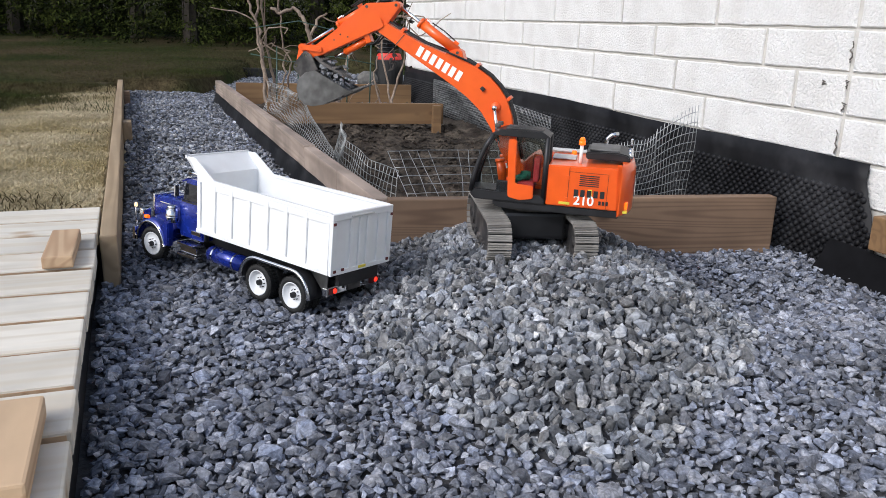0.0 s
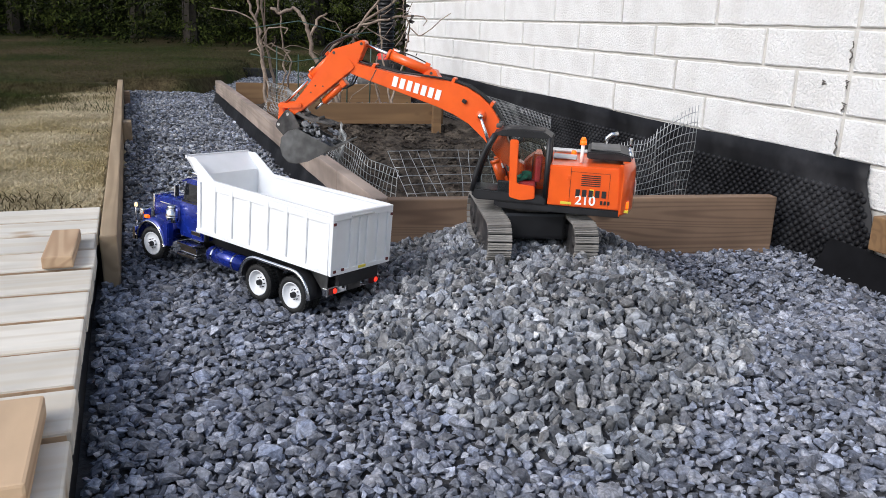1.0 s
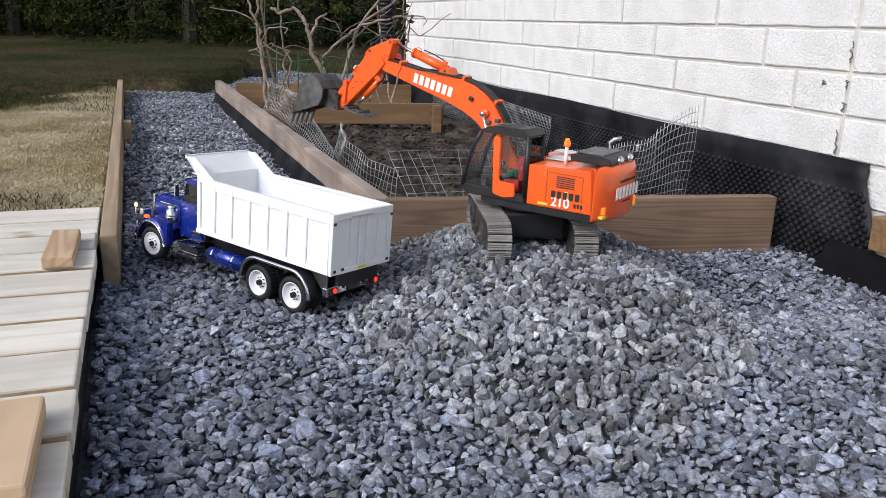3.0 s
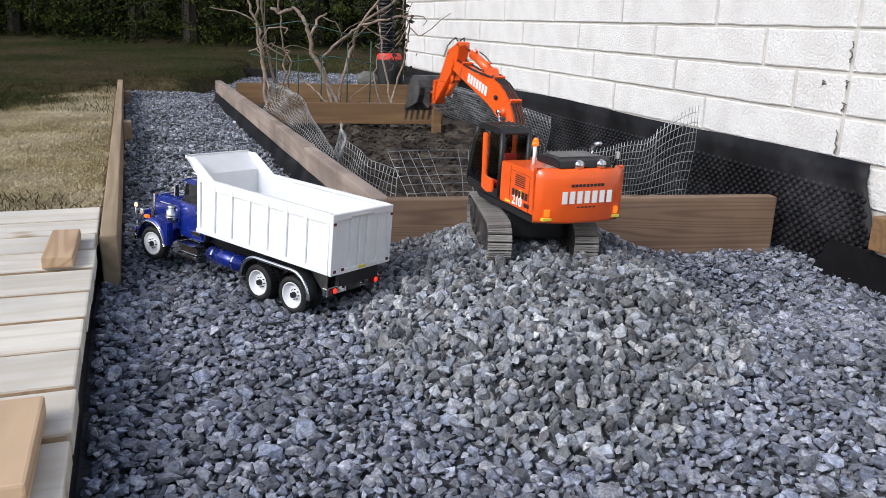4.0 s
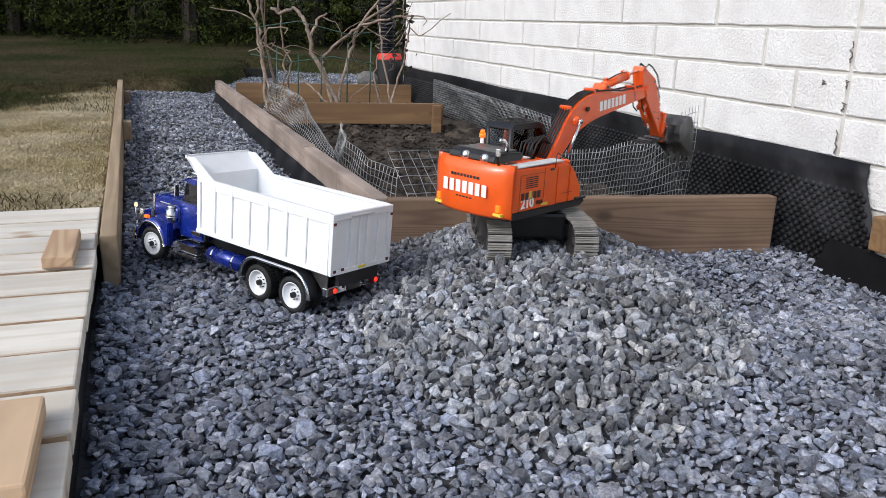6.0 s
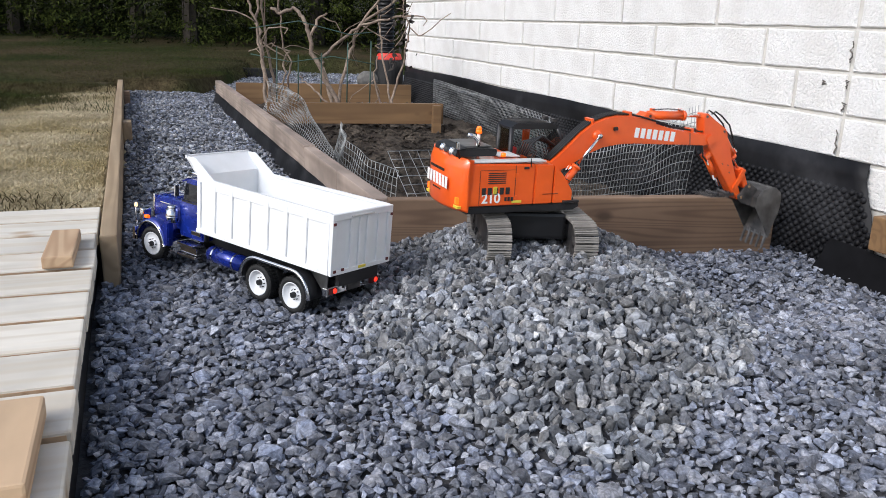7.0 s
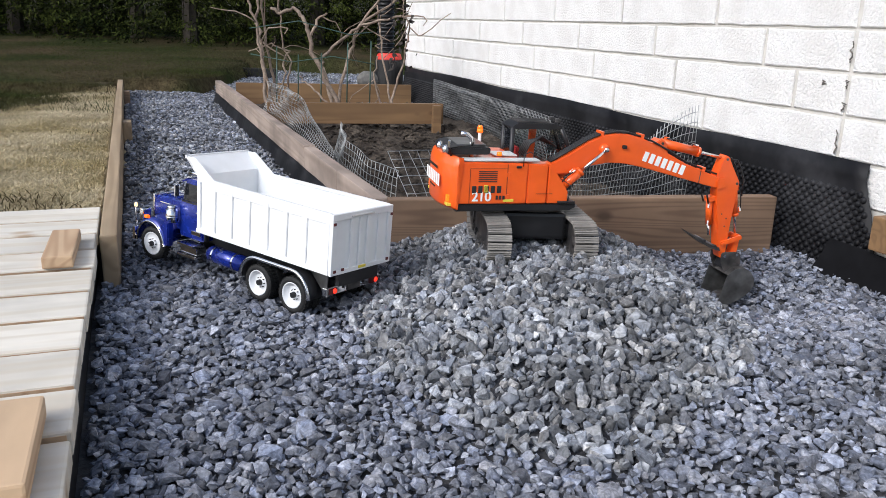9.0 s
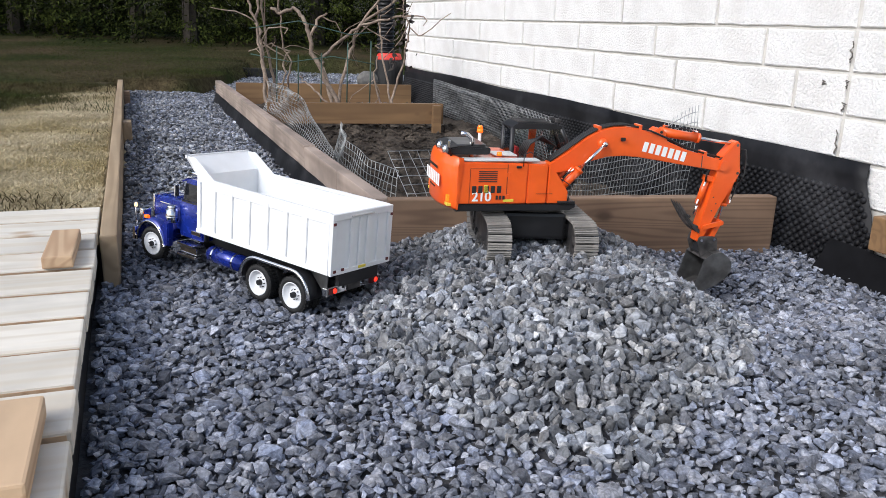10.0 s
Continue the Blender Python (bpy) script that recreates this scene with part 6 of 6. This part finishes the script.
wire_net("wire_net", [plan(0.92, 0.035, 0.06), plan(1.5, 0.045, 0.09), plan(2.1, 0.06, 0.09), plan(2.6, 0.05, 0.08)], (9, 48), lambda u: 0.07 + 0.11 * smooth(0, 0.5, u), 0.0013, "sagging galvanised wire mesh over the bed's timber", 0.035, 0.02)
wire_net("wire_net", [(0.30, 2.47, 0.02), (0.52, 2.55, 0.02), (0.66, 2.60, 0.02), (0.79, 2.61, 0.02)], (11, 46), lambda u: 0.222 + 0.022 * smooth(0.3, 0.6, u) + 0.105 * smooth(0.62, 1.0, u), 0.0012,
         "upright galvanised wire mesh before the foundation membrane", 0.03, 0.0, None, 0.06)
wire_net("wire_net", [(-0.11, 5.8, 0.02), (0.17, 5.0, 0.0), (0.41, 4.3, -0.02), (0.50, 4.03, -0.03)], (15, 112), 0.21, 0.0012, "fine galvanised wire mesh standing along the membrane", -0.015)


def vine(points, r, forks=3, seed=0, label="leafless brown vine stalk climbing in the bed"):
    rng = random.Random(seed)
    v = new("vine_stalk")
    tagged(v, label, "dry plant", "dry vines in the bed")
    ln = []
    for a, b in zip(points, points[1:]):
        a, b = Vector(a), Vector(b)
        for k in range(4):
            q = a.lerp(b, k / 4)
            ln.append(q + Vector((rng.gauss(0, 0.006), rng.gauss(0, 0.006), rng.gauss(0, 0.004))))
    ln.append(Vector(points[-1]))
    vs, fs = tube(ln, r, 7, 0.55)
    raw_mesh("stem", vs, fs, M_STALK, v, True)
    tw = []
    for _ in range(forks):
        q = ln[rng.randrange(len(ln) // 2, len(ln))]
        d = Vector((rng.gauss(0, 1), rng.gauss(0, 0.6), rng.gauss(0.3, 0.6))).normalized()
        pts = [q]
        for _ in range(5):
            d = (d + Vector((rng.gauss(0, 0.45), rng.gauss(0, 0.4), rng.gauss(-0.05, 0.45)))).normalized()
            pts.append(pts[-1] + d * rng.uniform(0.04, 0.09))
        tw.append(pts)
    for line in tw:
        tubes("twig", [line], r * 0.45, M_STALK, v, 5, 0.5)
    return v


VINES = (((-1.06, 4.94, 0.02), (-1.09, 4.98, 0.22), (-1.14, 5.03, 0.42), (-1.18, 5.08, 0.58), (-1.23, 5.12, 0.71), (-1.26, 5.15, 0.85)),
         ((-1.10, 5.0, 0.02), (-1.12, 5.03, 0.24), (-1.15, 5.09, 0.45), (-1.18, 5.14, 0.62), (-1.20, 5.20, 0.82)),
         ((-1.05, 5.06, 0.02), (-1.08, 5.09, 0.25), (-1.14, 5.16, 0.52), (-1.17, 5.22, 0.72), (-1.15, 5.26, 0.85)),
         ((-0.62, 5.03, 0.02), (-0.67, 5.05, 0.12), (-0.76, 5.09, 0.26), (-0.84, 5.13, 0.41), (-0.87, 5.17, 0.53), (-0.91, 5.19, 0.62), (-0.97, 5.21, 0.67), (-1.04, 5.20, 0.64), (-1.11, 5.21, 0.67)),
         ((-0.86, 5.16, 0.50), (-0.82, 5.19, 0.61), (-0.76, 5.20, 0.65)),
         ((-0.70, 5.14, 0.02), (-0.80, 5.21, 0.32), (-0.79, 5.23, 0.39), (-0.66, 5.27, 0.51), (-0.56, 5.29, 0.58), (-0.34, 5.30, 0.64), (-0.24, 5.31, 0.65)),
         ((-0.70, 5.2, 0.05), (-0.64, 5.29, 0.39), (-0.60, 5.32, 0.53), (-0.56, 5.34, 0.60), (-0.45, 5.38, 0.74), (-0.36, 5.4, 0.85)),
         ((-0.36, 4.93, 0.02), (-0.33, 4.96, 0.15), (-0.30, 4.99, 0.28), (-0.26, 5.04, 0.44), (-0.24, 5.08, 0.58)),
         ((-0.34, 5.24, 0.02), (-0.37, 5.26, 0.12), (-0.41, 5.32, 0.33), (-0.45, 5.38, 0.53), (-0.47, 5.43, 0.71)),
         ((-0.41, 5.13, 0.02), (-0.43, 5.16, 0.13), (-0.46, 5.20, 0.26), (-0.45, 5.24, 0.40)),
         ((-1.04, 5.05, 0.02), (-1.02, 5.09, 0.25), (-1.01, 5.13, 0.39), (-0.98, 5.14, 0.42), (-1.10, 5.15, 0.46), (-1.24, 5.14, 0.41)),
         ((-0.70, 4.94, 0.08), (-0.77, 4.96, 0.17), (-0.85, 4.98, 0.23), (-0.90, 4.99, 0.28)),
         ((-0.56, 5.38, 0.60), (-0.39, 5.43, 0.71), (-0.28, 5.46, 0.82)),
         ((-1.00, 5.16, 0.02), (-1.01, 5.19, 0.23), (-0.99, 5.22, 0.35), (-1.05, 5.25, 0.45), (-1.07, 5.31, 0.66)))
for i, pts in enumerate(VINES):
    vine(pts, (0.011, 0.013, 0.010, 0.017, 0.010, 0.012, 0.011, 0.009, 0.008, 0.008, 0.007, 0.007, 0.009, 0.007)[i], (1, 2, 1, 1, 1, 3, 3, 2, 3, 2, 1, 0, 3, 1)[i], 40 + i)


def withered_leaves():
    rng = random.Random(6)
    V, Fc = [], []
    for k in range(110):
        h = rng.uniform(0.32, 0.95)
        c = Vector((-0.30 + 0.05 * math.sin(h * 9 + k % 3 * 2) + rng.gauss(0, 0.018), 5.1 + rng.gauss(0, 0.08), h))
        u = Vector((rng.gauss(0, 1), rng.gauss(0, 1), rng.gauss(-0.5, 1))).normalized() * rng.uniform(0.012, 0.03)
        w = u.cross(Vector((rng.gauss(0, 1), rng.gauss(0, 1), rng.gauss(0, 1)))).normalized() * rng.uniform(0.006, 0.014)
        o = len(V)
        V += [c - u, c - w, c + u, c + w]
        Fc += [(o, o + 1, o + 2, o + 3)]
    tagged(raw_mesh("withered_leaves", V, Fc, M_DARKLEAF), "dark withered leaves hanging on the dry vines", "dry leaves", kind="stuff")


withered_leaves()


def garden_support():
    g = new("plant_support")
    tagged(g, "green coated wire plant support in the bed", "plant support")
    for x in (-1.05, -0.92, -0.78, -0.62, -0.48):
        tubes("rod", [[(x, 5.02, 0.02), (x + 0.01, 5.02, 0.45 + 0.05 * math.sin(x * 9))]], 0.004, M_GREENWIRE, g)
    tubes("loop", [[(-1.2, 5.02, 0.40), (-0.95, 5.0, 0.36), (-0.7, 5.0, 0.40), (-0.45, 5.02, 0.36)]], 0.003, M_GREENWIRE, g)
    tubes("loop", [[(-1.2, 5.02, 0.55), (-0.9, 5.0, 0.60), (-0.6, 5.0, 0.53), (-0.45, 5.02, 0.55)]], 0.003, M_GREENWIRE, g)


garden_support()


def drain_pipe():
    p = new("corrugated_pipe")
    p.location = (-0.54, 7.12, 0.0)
    tagged(p, "black corrugated drain pipe at the house corner", "drain pipe")
    bm = bmesh.new()
    z = 0.05
    k = 0
    while z < 1.5:
        cyl(0.075 if k % 2 else 0.066, (0, 0, z), (0, 0, z + 0.016), seg=18, bm=bm)
        z += 0.016
        k += 1
    part("pipe", bm, M_BLACKPIPE, p, "", True)
    c = new("drain_well")
    c.location = (-0.485, 6.76, 0.0)
    tagged(c, "black drain well with a red lid", "drain well")
    part("well", cyl(0.115, (0, 0, -0.1), (0, 0, 0.31), seg=26, bevel=0.006), M_BLACKPIPE, c)
    part("lid", cyl(0.105, (0, 0, 0.311), (0, 0, 0.36), 0.095, 26, 0.006), M_RED, c, "red plastic lid")


drain_pipe()


def boulder():
    bm = bmesh.new()
    bmesh.ops.create_icosphere(bm, subdivisions=3, radius=0.10)
    for v in bm.verts:
        v.co *= 1 + 0.35 * noise.noise(v.co * 6) + 0.1 * noise.noise(v.co * 20)
        v.co.z *= 0.8
    ob = mesh_ob("boulder", bm, M_ROCK)
    ob.location = (-0.66, 6.72, 0.14)
    tagged(ob, "rough grey boulder behind the bed", "boulder")


boulder()
# strip of black edging at the far end of the path
sb = mesh_ob("path_edge", box(-2.66, -1.80, 0, 0.06, -0.08, 0.10, 0.01), M_MEMBRANE)
sb.matrix_world = frame_at(0.0, 8.6, 0.0, 0)
tagged(sb, "black plastic edging at the path's far end", "garden edging", kind="structure")

# ---- stones carried by the bucket ----


def load_stones():
    rng = random.Random(21)
    out = []
    for i in range(60):
        v, f = SHAPES[i % len(SHAPES)]
        r = rng.uniform(0.009, 0.015) if i < 26 else rng.uniform(0.005, 0.010)
        ob = raw_mesh("loose_stone", v * r, f, M_DRYSTONE)
        tagged(ob, "grey crushed stone tipped from the bucket into the truck", "stone", "stones in the bucket")
        # resting place in the bucket's space: heaped over the opening
        y = rng.uniform(0.045, 0.128)
        z = rng.uniform(-0.006, 0.05) - 0.012 * math.sin((y - 0.04) / 0.09 * math.pi)
        out.append((ob, Vector((rng.uniform(-0.032, 0.032), y, z)), 1.42 + 0.68 * rng.random(), rng.uniform(0, 360)))
    return out


LOAD = load_stones()


def motions():
    times = [round(0.1 * i, 1) for i in range(101)]
    poses = [(t, joints(t)) for t in times]
    for key, ob in EXC_PARTS.items():
        walk(ob, [(t, p[key]) for t, p in poses])
    # stones: ride in the bucket, slide out as it tips, and fall into the truck's body
    inv = TRUCK.inverted()
    for ob, rest, t0, spin in LOAD:
        rows = []
        p0 = EXC @ joints(t0)["bucket"] @ rest
        p1 = EXC @ joints(t0 + 0.1)["bucket"] @ (rest + Vector((0, 0.02, -0.02)))
        local = inv @ p0
        floor = Vector((max(-0.07, min(0.07, local.x)), max(0.03, min(0.24, local.y)), 0.132))
        end = TRUCK @ floor
        fall = 0.24
        turn0 = Matrix.Rotation(radians(spin), 4, "Z")
        for t in times:
            if t <= t0:
                m = EXC @ joints(t)["bucket"] @ Matrix.Translation(rest) @ turn0
            elif t < t0 + fall:
                u = (t - t0) / fall
                p = Vector((p0.x + (end.x - p0.x) * u, p0.y + (end.y - p0.y) * u, p0.z + (end.z - p0.z) * u * u))
                m = Matrix.Translation(p) @ Matrix.Rotation(1.0 * u, 4, "X") @ (EXC @ joints(t0)["bucket"]).to_quaternion().to_matrix().to_4x4() @ turn0
            else:
                m = Matrix.Translation(end) @ Matrix.Rotation(1.0, 4, "X") @ (EXC @ joints(t0)["bucket"]).to_quaternion().to_matrix().to_4x4() @ turn0
            rows.append((t, m))
        walk(ob, rows)


motions()
